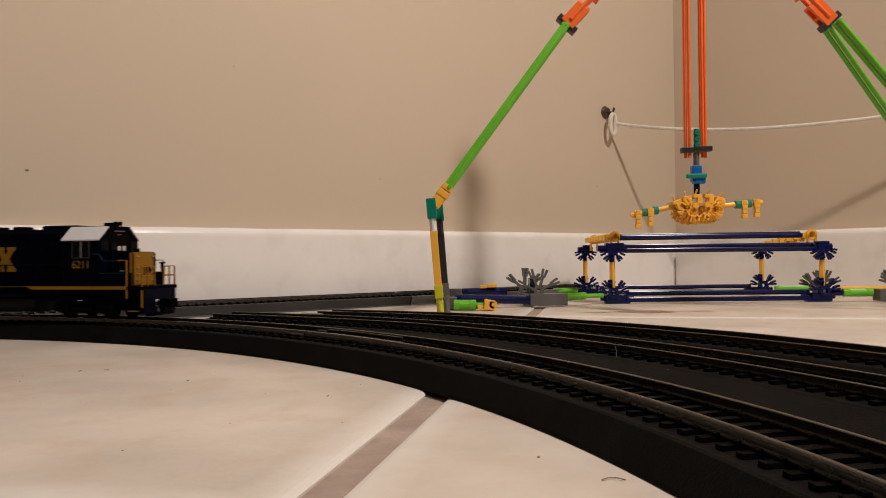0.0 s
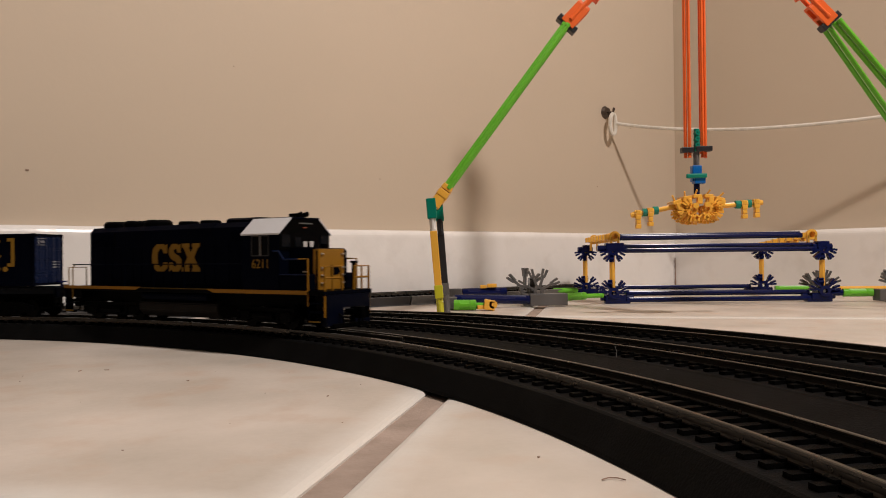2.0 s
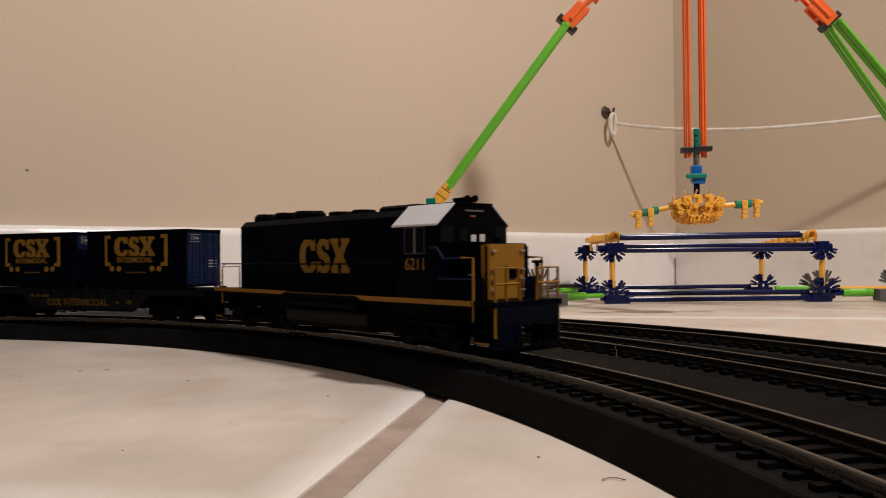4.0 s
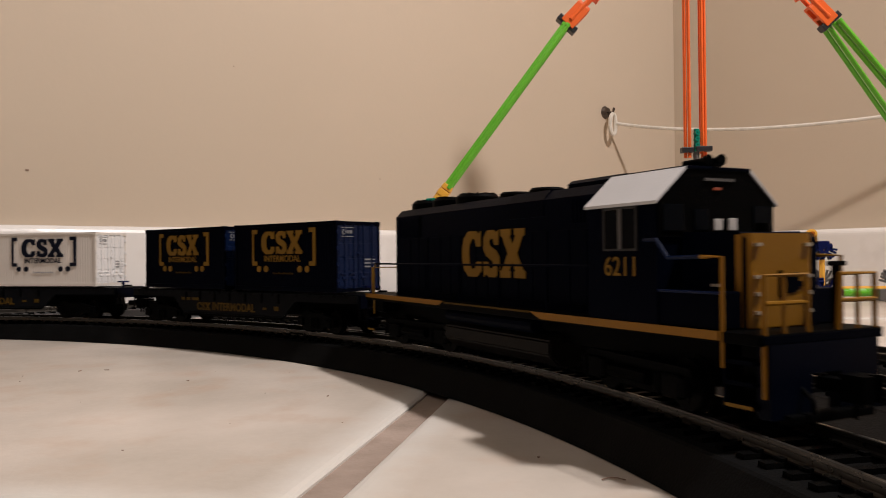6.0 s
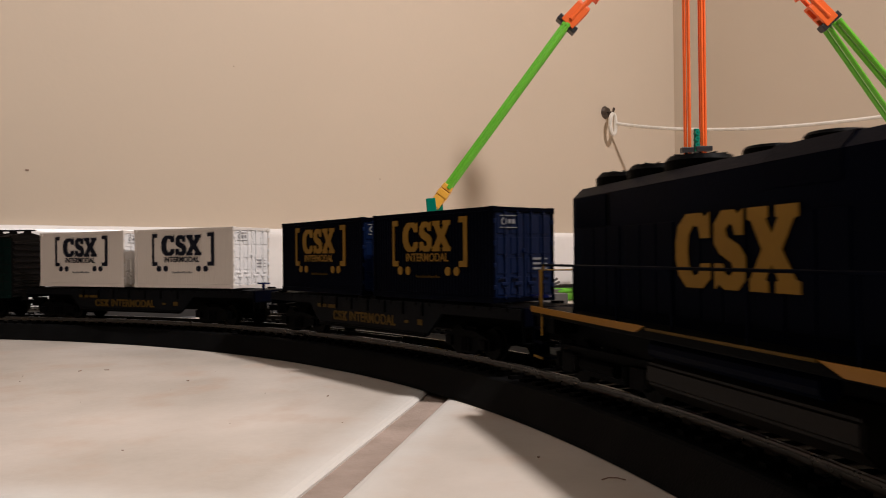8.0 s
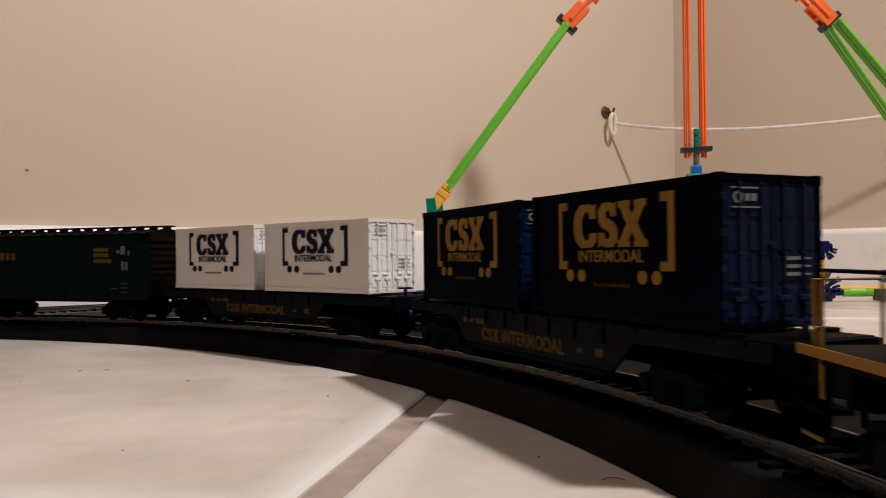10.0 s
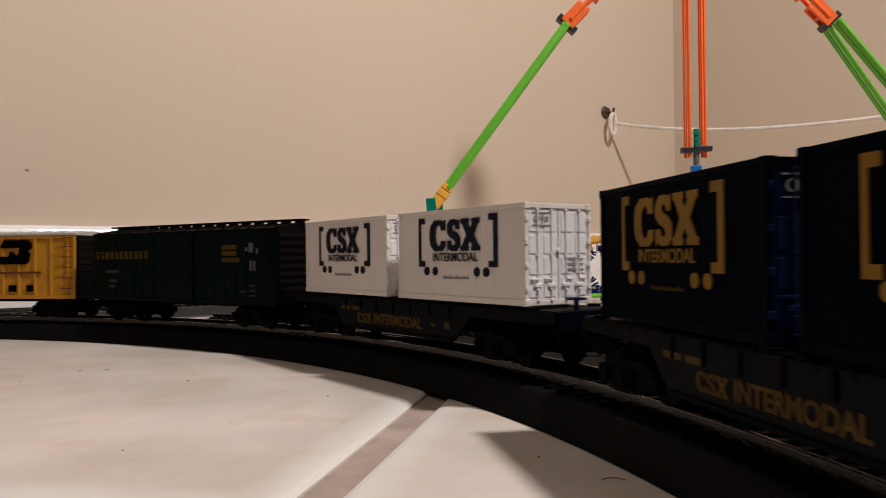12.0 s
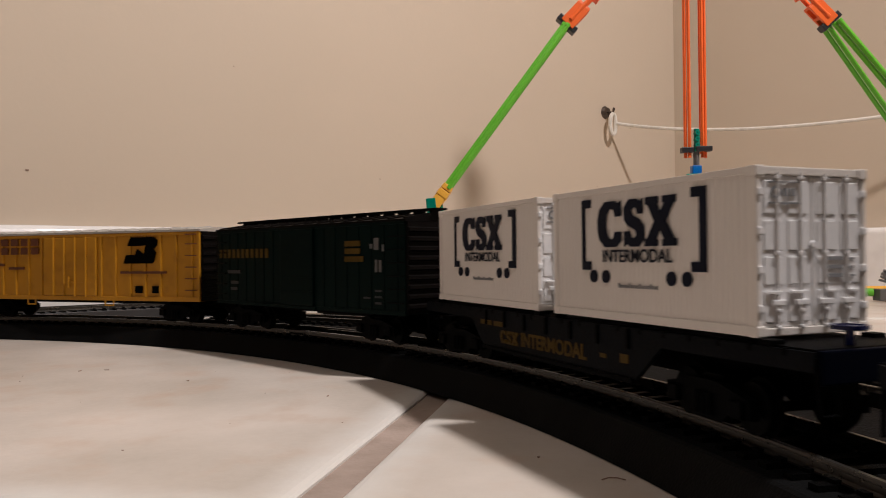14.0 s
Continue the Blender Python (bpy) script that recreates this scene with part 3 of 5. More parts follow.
# Locomotive -------------------------------------------------------------------
def locomotive():
    ob = thing("locomotive", "dark navy toy diesel locomotive with yellow nose and stripe", "locomotive")
    # frame and walkway
    bm = B((-91, 104, -17.6, 17.6, 16.2, 18.3), bevel=0.3)
    box(bm, -86, 98, -10, 10, 10, 16.4)
    box(bm, -91, -76, -16.5, 16.5, 12.0, 16.5)
    part("underframe", bm, BLACK, ob, "black walkway and underframe")
    # long hood with chamfered roof edges
    bm = bmesh.new()
    prism(bm, [(-10.2, 18.3), (10.2, 18.3), (10.2, 48.6), (7.6, 51.2), (-7.6, 51.2), (-10.2, 48.6)], -77, 55, "x")
    hood = part("long_hood", bm, NAVY, ob)
    leaf = mesh_of("engine_door", B((0, 6.8, -0.2, 0.2, 20.5, 40.0), bevel=0.12), NAVY)
    for i in range(15):
        for y in (-10.3, 10.3):
            d = new("engine_door", leaf)
            d.parent = hood
            d.location = ((-70 + (i // 3) * 25 + (i % 3) * 7.4) * MM, y * MM, 0)
    for x0, x1, z0, z1 in ((-74, -54, 40.5, 48.2), (38, 53, 41.5, 48.0)):
        for s in (-1, 1):
            grille = part("air_intake", B((x0, x1, *span(s, 10.05, 10.3), z0, z1)), BLACK, ob, "slatted black air intake")
            parts("slat", [(x0 + k * 1.6, x0 + k * 1.6 + 0.8, *span(s, 10.2, 10.8), z0, z1) for k in range(int((x1 - x0) / 1.6))], NAVY, grille)
    bm = bmesh.new()
    prism(bm, [(-10.4, 44), (-10.4, 48.6), (-7.7, 51.5), (7.7, 51.5), (10.4, 48.6), (10.4, 44)], 6, 25, "x")
    part("blower_panel", bm, NAVY2, hood)
    bm = bmesh.new()
    prism(bm, [(-6.5, 51), (-6.5, 52.4), (-5, 53.4), (5, 53.4), (6.5, 52.4), (6.5, 51)], 31, 53, "x")
    part("exhaust_housing", bm, NAVY, hood)
    for x in (-66, -48, -30):
        bm = bmesh.new()
        rod(bm, (x, 0, 51), (x, 0, 53.3), 7.6, seg=28)
        rod(bm, (x, 0, 53.3), (x, 0, 54.4), 7.6, 6.6, seg=28)
        for k in range(12):
            an = k * math.pi / 6
            box(bm, 0.8, 6.2, -0.25, 0.25, 54.3, 54.8, turn=Matrix.Translation((x, 0, 0)) @ Matrix.Rotation(an, 4, "Z"))
        part("roof_fan", bm, BLACK, hood, "round black radiator fan")
    for x in (-5, 12):
        part("roof_fan", rod(rod(bmesh.new(), (x, 0, 51), (x, 0, 52.6), 5.4, seg=24), (x, 0, 52.6), (x, 0, 53.2), 5.4, 4.8, seg=24), BLACK, hood, "small round black roof fan")
    emblem(hood, -21.6, 16.3, 26.7, 41.2, -10.75, GOLD, "dull gold emblem of three slab shapes")
    # cab: angled roof, front with five windows
    bm = bmesh.new()
    prism(bm, [(-17.6, 18.3), (17.6, 18.3), (17.6, 44.6), (9.6, 51.6), (-9.6, 51.6), (-17.6, 44.6)], 54, 77.5, "x")
    cab = part("cab", bm, NAVY, ob)
    for s in (-1, 1):
        bm = bmesh.new()
        prism(bm, [(s * 18.3, 44.0), (s * 18.3, 44.7), (s * 9.8, 52.3), (s * 9.6, 51.7), (s * 17.6, 44.7)], 53.5, 78.3, "x")
        part("cab_roof_panel", bm, ROOFWHITE, cab, "pale grey sloping cab roof panel")
    part("cab_roof", B((53.5, 78.3, -9.9, 9.9, 51.6, 52.5), bevel=0.3), NAVY, cab)
    bm = bmesh.new()
    prism(bm, [(-17.2, 37.0), (17.2, 37.0), (17.2, 44.8), (9.4, 51.6), (-9.4, 51.6), (-17.2, 44.8)], 77.4, 78.0, "x")
    part("cab_front", bm, BLACK, cab)
    # the small pale WINDOW panes paint in the brightness showing through the cab
    for y0, y1, z0, z1, mat in ((-16.3, -10.6, 38.2, 44.0, GLASS), (-7.4, -3.2, 38.4, 43.0, GLASS), (-1.6, 0.9, 38.4, 41.0, WINDOW), (2.8, 5.4, 38.4, 41.2, WINDOW), (10.6, 16.3, 38.2, 44.0, GLASS)):
        part("front_window", B((77.9, 78.3, y0, y1, z0, z1), bevel=0.15), mat, cab)
    w = part("side_window", B((60.6, 71.6, -18.0, -17.4, 34.4, 43.6), bevel=0.2), GLASS, cab)
    bm = B((60.4, 71.8, -18.2, -17.5, 43.4, 43.9), (60.4, 71.8, -18.2, -17.5, 34.1, 34.6), (60.4, 60.9, -18.2, -17.5, 34.5, 43.5), (71.3, 71.8, -18.2, -17.5, 34.5, 43.5))
    part("window_frame", bm, DARKGREY, w, "grey metal sliding window frame")
    part("window_bar", B((65.8, 66.8, -18.4, -17.5, 34.5, 43.5), bevel=0.1), K_GREY, w, "pale centre bar")
    bm = bmesh.new()
    box(bm, 77.8, 78.5, -4.5, 4.5, 49.3, 49.9)
    part("number_board", bm, K_GREY, cab)
    bm = bmesh.new()
    box(bm, 77.8, 78.5, -1.6, 0.6, 47.3, 47.9, bevel=0.2)
    part("headlight", bm, glow("dim_red_headlight", (0.9, 0.16, 0.06), 0.16), cab, "small dim red headlight")
    bm = B((68, 77, -0.7, 0.7, 52.4, 53.4), bevel=0.2)
    for y, x0, x1 in ((-2.4, 70, 75.5), (0, 68, 77), (2.4, 69, 74)):
        rod(bm, (x0, y, 54.0), (x1, y, 54.0), 0.55, 0.6, seg=10)
        rod(bm, (x1 - 0.2, y, 54.0), (x1 + 2.2, y, 54.0), 0.6, 1.3, seg=10)
        box(bm, x0, x0 + 1.2, min(0, y) - 0.3, max(0, y) + 0.3, 53.0, 54.2)
    part("air_horn", bm, BLACK, cab, "black three-chime horn")
    lettering("road_number", "6211", 6.2, (66, -17.72, 30.4), GOLD, cab, 0.95, "dull gold road number", bold=0.004)
    # short nose: navy sides, yellow front
    bm = bmesh.new()
    prism(bm, [(77.5, 18.3), (94.6, 18.3), (94.6, 36.2), (93.2, 37.6), (77.5, 38.0)], -10.5, 10.5, "y")
    nose = part("nose", bm, NAVY, ob)
    bm = bmesh.new()
    prism(bm, [(93.4, -10.7), (94.9, -10.0), (95.2, -9.3), (95.2, 7.4), (93.0, 10.7), (92.0, 10.7), (92.0, -10.7)], 18.35, 37.3, "z")
    bmesh.ops.bevel(bm, geom=list(bm.edges), offset=0.25, segments=2, affect="EDGES")
    part("nose_front", bm, YELLOW, nose, "orange-yellow painted nose front")
    part("nose_cap", rod(bmesh.new(), (88, 2, 37.6), (88, 2, 39.6), 1.7, seg=14), BLACK, nose)
    bm = bmesh.new()
    for y0 in (-0.6, 2.0, 4.6):
        box(bm, 95.1, 95.4, y0, y0 + 1.9, 25.2, 28.9, turn=Matrix.Rotation(0.02 * y0, 4, "X"))
    box(bm, 95.12, 95.35, 0.8, 5.4, 26.4, 27.5)
    box(bm, 95.1, 95.4, -2.0, -1.5, 24.4, 29.8)
    box(bm, 95.1, 95.4, -2.0, -0.9, 29.3, 29.8)
    box(bm, 95.1, 95.4, -2.0, -0.9, 24.4, 24.9)
    part("nose_emblem", bm, NAVY2, nose)
    bm = bmesh.new()
    for y in (-8.0, 6.4):
        for z in (21.5, 25.2, 28.6, 35):
            box(bm, 95.1, 96.0, y - 0.9, y + 0.9, z - 0.35, z + 0.35, bevel=0.1)
    for z in (22, 26.5):
        box(bm, 86, 88.5, -10.9, -10.4, z, z + 0.6)
    part("nose_latch", bm, STEEL_BRIGHT, nose)
    # blue stepped equipment box and cab-front step between cab and nose on the walkway
    part("battery_box", B((72, 94, -17.2, -11.0, 18.3, 25.8), (72, 94, 11.0, 17.2, 18.3, 25.8), bevel=0.4), NAVY2, ob)
    # yellow sill stripe in two runs with sloping ends
    for s in (-1, 1):
        y0, y1 = sorted((s * 17.55, s * 18.0))
        bm = bmesh.new()
        prism(bm, [(-90.5, 17.2), (-26, 17.2), (-22, 18.8), (-90.5, 18.8)], y0, y1, "y")
        part("sill_stripe", bm, YELLOW, ob, "yellow stripe along the sill")
        bm = bmesh.new()
        prism(bm, [(34, 16.6), (94.5, 16.6), (94.5, 18.4), (29, 18.4)], y0, y1, "y")
        part("sill_stripe", bm, YELLOW, ob, "yellow stripe along the sill")
        part("walkway_edge", B((-21.5, 28.5, y0, y1, 18.0, 18.5)), DIMGOLD, ob, "thin dull gold walkway edge")
    part("front_edge_stripe", B((103.8, 104.3, -17, 17, 16.6, 18.0)), NAVY2, ob)
    # fuel tank and air tanks
    bm = bmesh.new()
    prism(bm, [(-11, 12.5), (11, 12.5), (14.5, 10.5), (14.5, 6.5), (11, 3.4), (-11, 3.4), (-14.5, 6.5), (-14.5, 10.5)], -28, 33, "x")
    bmesh.ops.bevel(bm, geom=list(bm.edges), offset=0.5, segments=2, affect="EDGES")
    part("fuel_tank", bm, TANK, ob, "black fuel tank")
    for s in (-1, 1):
        part("air_tank", rod(bmesh.new(), (-22, s * 15.2, 14.2), (28, s * 15.2, 14.2), 2.0, seg=12), NAVY, ob)
    # pilot, steps and ladders
    pilot = part("pilot", prism(bmesh.new(), [(-15.4, 16.4), (-15.4, 2.6), (-4.2, 2.6), (-4.2, 10.5), (4.2, 10.5), (4.2, 2.6), (15.4, 2.6), (15.4, 16.4)], 101.5, 104.4, "x"), PILOT, ob)
    for s in (-1, 1):
        for x0, x1 in ((95.5, 102), (-90, -83)):
            st = B(*[(x0, x1, min(s * 12.5, s * 17.2), max(s * 12.5, s * 17.2), z, z + 0.8) for z in (4.2, 8.4, 12.4)], (x0 - 0.5, x0, min(s * 12.5, s * 17.3), max(s * 12.5, s * 17.3), 3.8, 16.3))
            step = part("step_ladder", st, NAVY2, ob)
            part("step_edge", B(*[(x0, x1, min(s * 17.1, s * 17.45), max(s * 17.1, s * 17.45), z + 0.1, z + 0.75) for z in (4.2,)]), GOLD, step)
    part("snow_plough", B((103, 106, -12, 12, 1.4, 3.4), bevel=0.5), BLACK, ob)
    bm = bmesh.new()
    for y in (-6.8, 6.8):
        path_rod(bm, [(104, y, 8), (106.5, y, 6), (106.8, y, 3.4)], 0.48)
    part("air_hose", bm, BLACK, pilot)
    # handrails
    for s in (-1, 1):
        bm = bmesh.new()
        path_rod(bm, [(95.0, s * 17.3, 11.4), (95.0, s * 17.3, 32.7), (89.5, s * 17.3, 32.7)], 0.45)
        path_rod(bm, [(103.5, s * 15.8, 6.5), (103.5, s * 15.8, 29.2), (103.8, s * 5.0, 29.2), (103.8, s * 4.2, 18.3)], 0.55)
        path_rod(bm, [(103.5, s * 10.5, 29.2), (103.5, s * 10.5, 18.3)], 0.48)
        path_rod(bm, [(103.8, s * 15.8, 24), (103.8, s * 4.6, 24)], 0.45)
        part("front_handrail", bm, YELLOW, ob, "thin yellow wire handrail")
    for s in (-1, 1):
        bm = bmesh.new()
        path_rod(bm, [(89.6, s * 17.3, 32.7), (80.5, s * 17.3, 32.5), (77.6, s * 17.9, 36.4), (74.0, s * 17.9, 36.4)], 0.45)
        path_rod(bm, [(95, s * 17.2, 25.6), (76, s * 17.2, 25.6)], 0.3)
        part("cab_handrail", bm, BLUE, ob, "thin blue wire handrail")
    for s in (-1, 1):
        bm = bmesh.new()
        path_rod(bm, [(-83.0, s * 17.3, 30.6), (54.5, s * 17.3, 30.6)], 0.32)
        for x in (-60, -36, -12, 12, 36):
            path_rod(bm, [(x, s * 17.3, 16.5), (x, s * 17.3, 30.6)], 0.3)
        part("side_handrail", bm, NAVY, ob)
    for s in (-1, 1):
        bm = bmesh.new()
        path_rod(bm, [(-83, s * 17.3, 11), (-83, s * 17.3, 28.5), (-81, s * 17.3, 30.6)], 0.36)
        path_rod(bm, [(-90.5, s * 15, 6), (-90.5, s * 15, 29), (-90.5, s * 4, 29), (-90.5, s * 4, 18)], 0.36)
        part("rear_handrail", bm, GOLD, ob, "thin yellow wire handrail")
    bm = bmesh.new()
    rod(bm, (99.5, 9.6, 18.2), (99.5, 9.6, 31), 0.9, seg=8)
    box(bm, 99, 100, 7.2, 12.4, 30.6, 31.6, bevel=0.3)
    part("brake_stand", bm, BLACK, ob)
    coupler(ob, 103, 1)
    coupler(ob, -90, -1)
    for x in (66, -54):
        yw = math.degrees(x / R1) * -1
        bogie(ob, x, 31.5, 5.6, True, yw)
    return ob


LOCO = locomotive()


# Container flat cars and containers -----------------------------------------------
def flat_car():
    ob = thing("flat_car", "black container flat car with gold side lettering", "rail car", "container flat cars")
    bm = bmesh.new()
    box(bm, -86, 86, -13.2, 13.2, 15.6, 17.4, bevel=0.3)
    deck = part("deck", bm, BLACK, ob)
    parts("deck_rib", [(x - 0.5, x + 0.5, -13.9, 13.9, 15.9, 17.2) for x in np.arange(-80, 81, 8.0)], BLACK, deck)
    for s in (-1, 1):
        bm = prism(bmesh.new(), [(-86, 13.6), (-47, 13.6), (-38, 5.4), (38, 5.4), (47, 13.6), (86, 13.6), (86, 17.0), (-86, 17.0)], *span(s, 12.6, 13.8), "y")
        sill = part("side_sill", bm, SILL, ob)
        parts("stake_pocket", [(x - 0.5, x + 0.5, *span(s, 13.6, 14.3), 12.4, 16.8) for x in np.arange(-36, 37, 12.0)], BLACK, sill)
        part("sill_flange", B((-38, 38, *span(s, 13.6, 14.5), 5.0, 6.0)), BLACK, sill)
    part("centre_beam", B((-80, 80, -4, 4, 7.5, 15.8)), BLACK, ob)
    emblem(ob, -26.5, -15.5, 7.6, 11.4, -13.95, DIMGOLD, "small faded gold emblem")
    lettering("car_lettering", "INTERMODAL", 5.2, (2.6, -13.9, 9.5), DIMGOLD, ob, 1.02, "faded gold lettering")
    parts("reporting_mark", [(-40, -32.5, -13.95, -13.78, 12.3, 13.7), (-31, -24, -13.95, -13.78, 12.3, 13.7), (25, 27.5, -13.95, -13.78, 9.3, 10.3), (33, 36, -13.95, -13.78, 9.0, 11.0)], DIMGOLD, ob, 0, "faded unreadable mark")
    parts("container_pedestal", [(x - 1.6, x + 1.6, *span(q, 11, 14.2), 17.2, 18.2) for x in (-76, -4.5, 4.5, 76) for q in (-1, 1)], BLACK, ob, 0.2)
    bm = bmesh.new()
    rod(bm, (83.5, -2.5, 17), (83.5, -2.5, 20.6), 0.8, seg=8)
    ring(bm, 2.3, 3.2, 20.2, 20.9, Matrix.Translation((83.5, -2.5, 0)))
    for k in range(4):
        box(bm, -2.7, 2.7, -0.3, 0.3, 20.3, 20.8, turn=Matrix.Translation((83.5, -2.5, 0)) @ Matrix.Rotation(k * math.pi / 4, 4, "Z"))
    part("brake_wheel", bm, K_BLUE, ob, "dark blue brake wheel")
    for s in (-1, 1):
        for q in (-1, 1):
            bm = bmesh.new()
            path_rod(bm, [(s * 86, q * 13, 16), (s * 86.6, q * 13, 6.5), (s * 86.6, q * 9, 6.5), (s * 86, q * 9, 14)], 0.4)
            part("stirrup_step", bm, BLACK, ob)
    parts("end_beam", [(85.6, 87.2, -13, 13, 11.5, 17.2), (-87.2, -85.6, -13, 13, 11.5, 17.2)], NAVY2, ob, 0.3)
    coupler(ob, 86, 1)
    coupler(ob, -86, -1)
    for x in (61, -61):
        bogie(ob, x, 21.0, 4.9, False, -math.degrees(x / R1))
    return ob


def container(label, paint, end_mat, ink, white):
    """Twenty-foot box: ribbed sides and roof, framed, double doors at the leading end."""
    ob = thing("container", label, "container", "shipping containers")
    L, W, H = 34.8, 13.65, 30.7
    bm = bmesh.new()
    xs = [-L + 1.6 + k * (2 * L - 3.2) / 160 for k in range(161)]
    wave = [(x, W - 0.34 - (0.0, 0.13, 0.13, 0.0)[k % 4]) for k, x in enumerate(xs)]
    outline = [(x, -y) for x, y in wave] + [(L - 0.7, -W + 0.6), (L - 0.7, W - 0.6)] + [(x, y) for x, y in reversed(wave)] + [(-L + 0.5, W - 0.6), (-L + 0.5, -W + 0.6)]
    prism(bm, outline, 0.8, H - 0.5, "z")
    body = part("body", bm, paint, ob)
    bm = bmesh.new()
    for s in (-1, 1):
        y0, y1 = sorted((s * (W - 1.0), s * W))
        box(bm, -L, L, y0, y1, 0, 1.9, bevel=0.2)
        box(bm, -L, L, y0, y1, H - 1.3, H, bevel=0.2)
        for x0, x1 in ((-L, -L + 1.5), (L - 1.5, L)):
            box(bm, x0, x1, y0, y1, 1.7, H - 1.2, bevel=0.2)
    for x0, x1 in ((-L, -L + 1.2), (L - 1.2, L)):
        box(bm, x0, x1, -W + 0.9, W - 0.9, H - 1.6, H - 0.05, bevel=0.2)
        box(bm, x0, x1, -W + 0.9, W - 0.9, 0, 1.5, bevel=0.2)
    part("corner_frame", bm, paint, ob)
    parts("corner_casting", [(x - 1.1, x + 1.1, y - 1.1, y + 1.1, z - 1.0, z + 1.0) for x in (-L + 0.9, L - 0.9) for y in (-W + 0.9, W - 0.9) for z in (0.9, H - 0.9)], paint, ob, 0.25)
    # doors
    for s in (-1, 1):
        y0, y1 = sorted((s * 0.25, s * (W - 1.1)))
        bm = B((L - 0.9, L - 0.35, y0, y1, 1.6, H - 1.7), bevel=0.15)
        door = part("door", bm, end_mat, ob)
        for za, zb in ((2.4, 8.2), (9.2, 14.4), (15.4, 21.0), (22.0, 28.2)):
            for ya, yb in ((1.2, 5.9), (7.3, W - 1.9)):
                part("door_panel", B((L - 0.5, L - 0.16, *span(s, ya, yb), za, zb), bevel=0.25), end_mat, door)
        for y in (s * 3.0, s * 8.6):
            bm = bmesh.new()
            rod(bm, (L + 0.02, y, 1.0), (L + 0.02, y, H - 1.0), 0.24, seg=8)
            for z in (1.6, 4.6, 15.0, H - 2.0):
                box(bm, L - 0.3, L + 0.4, y - 0.5, y + 0.5, z - 0.3, z + 0.3, bevel=0.12)
            box(bm, L - 0.1, L + 0.4, min(y, y + s * 2.6), max(y, y + s * 2.6), 7.6, 8.2, bevel=0.12)
            box(bm, L - 0.2, L + 0.35, y - 1.6, y + 1.6, 5.4, 6.6, bevel=0.25)
            part("lock_rod", bm, end_mat, door)
        parts("hinge", [(L - 0.6, L + 0.35, s * (W - 0.8) - 0.6, s * (W - 0.8) + 0.6, z - 0.7, z + 0.7) for z in (5, 12, 19, 26)], end_mat, door, 0.2)
    bm = bmesh.new()
    rod(bm, (L - 0.2, 0, 16.5), (L + 0.45, 0, 16.5), 0.8, 0.6, seg=12)
    part("door_knob", bm, end_mat, ob)
    # printed marks: brackets, emblem, word, dots, small line, door plates
    y = -W + 0.02
    for x, s in ((-21.6, 1), (21.9, -1)):
        w = 1.2 if s > 0 else 1.9
        shape = [(x, 11.4), (x + s * (w + 2.4), 11.4), (x + s * (w + 2.4), 13.4), (x + s * w, 13.4), (x + s * w, 26.2), (x + s * (w + 2.4), 26.2), (x + s * (w + 2.4), 28.2), (x, 28.2)]
        part("bracket_print", prism(bmesh.new(), shape, y - 0.06, y + 0.3, "y"), ink, body)
    emblem(body, -14.8, 13.4, 16.7, 27.2, y, ink, "slab-shaped emblem print")
    lettering("word_print", "INTERMODAL", 4.0, (-0.5, y - 0.06, 14.5), ink, body, 1.0, bold=0.014)
    for x in (-16.8, -11.8, 11.4, 16.2):
        part("dot_print", rod(bmesh.new(), (x, y - 0.06, 9.9), (x, y + 0.3, 9.9), 1.5, seg=20), ink, body)
    bm = bmesh.new()
    for k in range(15):
        box(bm, -6.8 + k * 0.95, -6.5 + k * 0.95, y - 0.05, y + 0.3, 7.5, 8.2 + 0.35 * (k % 4 == 0))
    part("small_line_print", bm, FAINT if white else DIMGOLD, body, "tiny unreadable line of print")
    bm = bmesh.new()
    ring(bm, 0.7, 1.2, L - 0.05, L + 0.06, pose(0, -8.9, 26.0, 90, 0, 90), 16)
    box(bm, L - 0.2, L + 0.06, -7.0, -6.0, 25.3, 26.7)
    box(bm, L - 0.2, L + 0.06, -5.4, -4.2, 25.3, 26.7)
    box(bm, L - 0.2, L + 0.06, -10.6, -2.8, 27.7, 28.0)
    box(bm, L - 0.2, L + 0.06, -10.6, -2.8, 23.9, 24.2)
    for z in (10.4, 12.0, 13.6):
        box(bm, L - 0.2, L + 0.06, 3.8, 7.4, z, z + 0.7)
        box(bm, L - 0.2, L + 0.06, 8.8, 10.4, z + 0.1, z + 0.5)
    part("door_print", bm, FAINT, ob)
    return ob


FLAT_W = flat_car()
FLAT_B = copy_thing(FLAT_W, pose(0, 0, 0))
CON_W1 = container("off-white ribbed shipping container with dark emblem print", CWHITE, CEND, INK, True)
CON_W2 = copy_thing(CON_W1, pose(0, 0, 0))
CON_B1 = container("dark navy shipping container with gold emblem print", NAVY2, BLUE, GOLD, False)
CON_B2 = copy_thing(CON_B1, pose(0, 0, 0))


# Box cars ----------------------------------------------------------------------
def car_common(ob, half, floor_z, bogie_x, wheel):
    part("centre_sill", B((-half + 2, half - 2, -4, 4, floor_z - 2.4, floor_z), bevel=0.3), BLACK, ob)
    coupler(ob, half, 1)
    coupler(ob, -half, -1)
    for x in (bogie_x, -bogie_x):
        bogie(ob, x, 20.5, wheel, False, -math.degrees(x / R1))


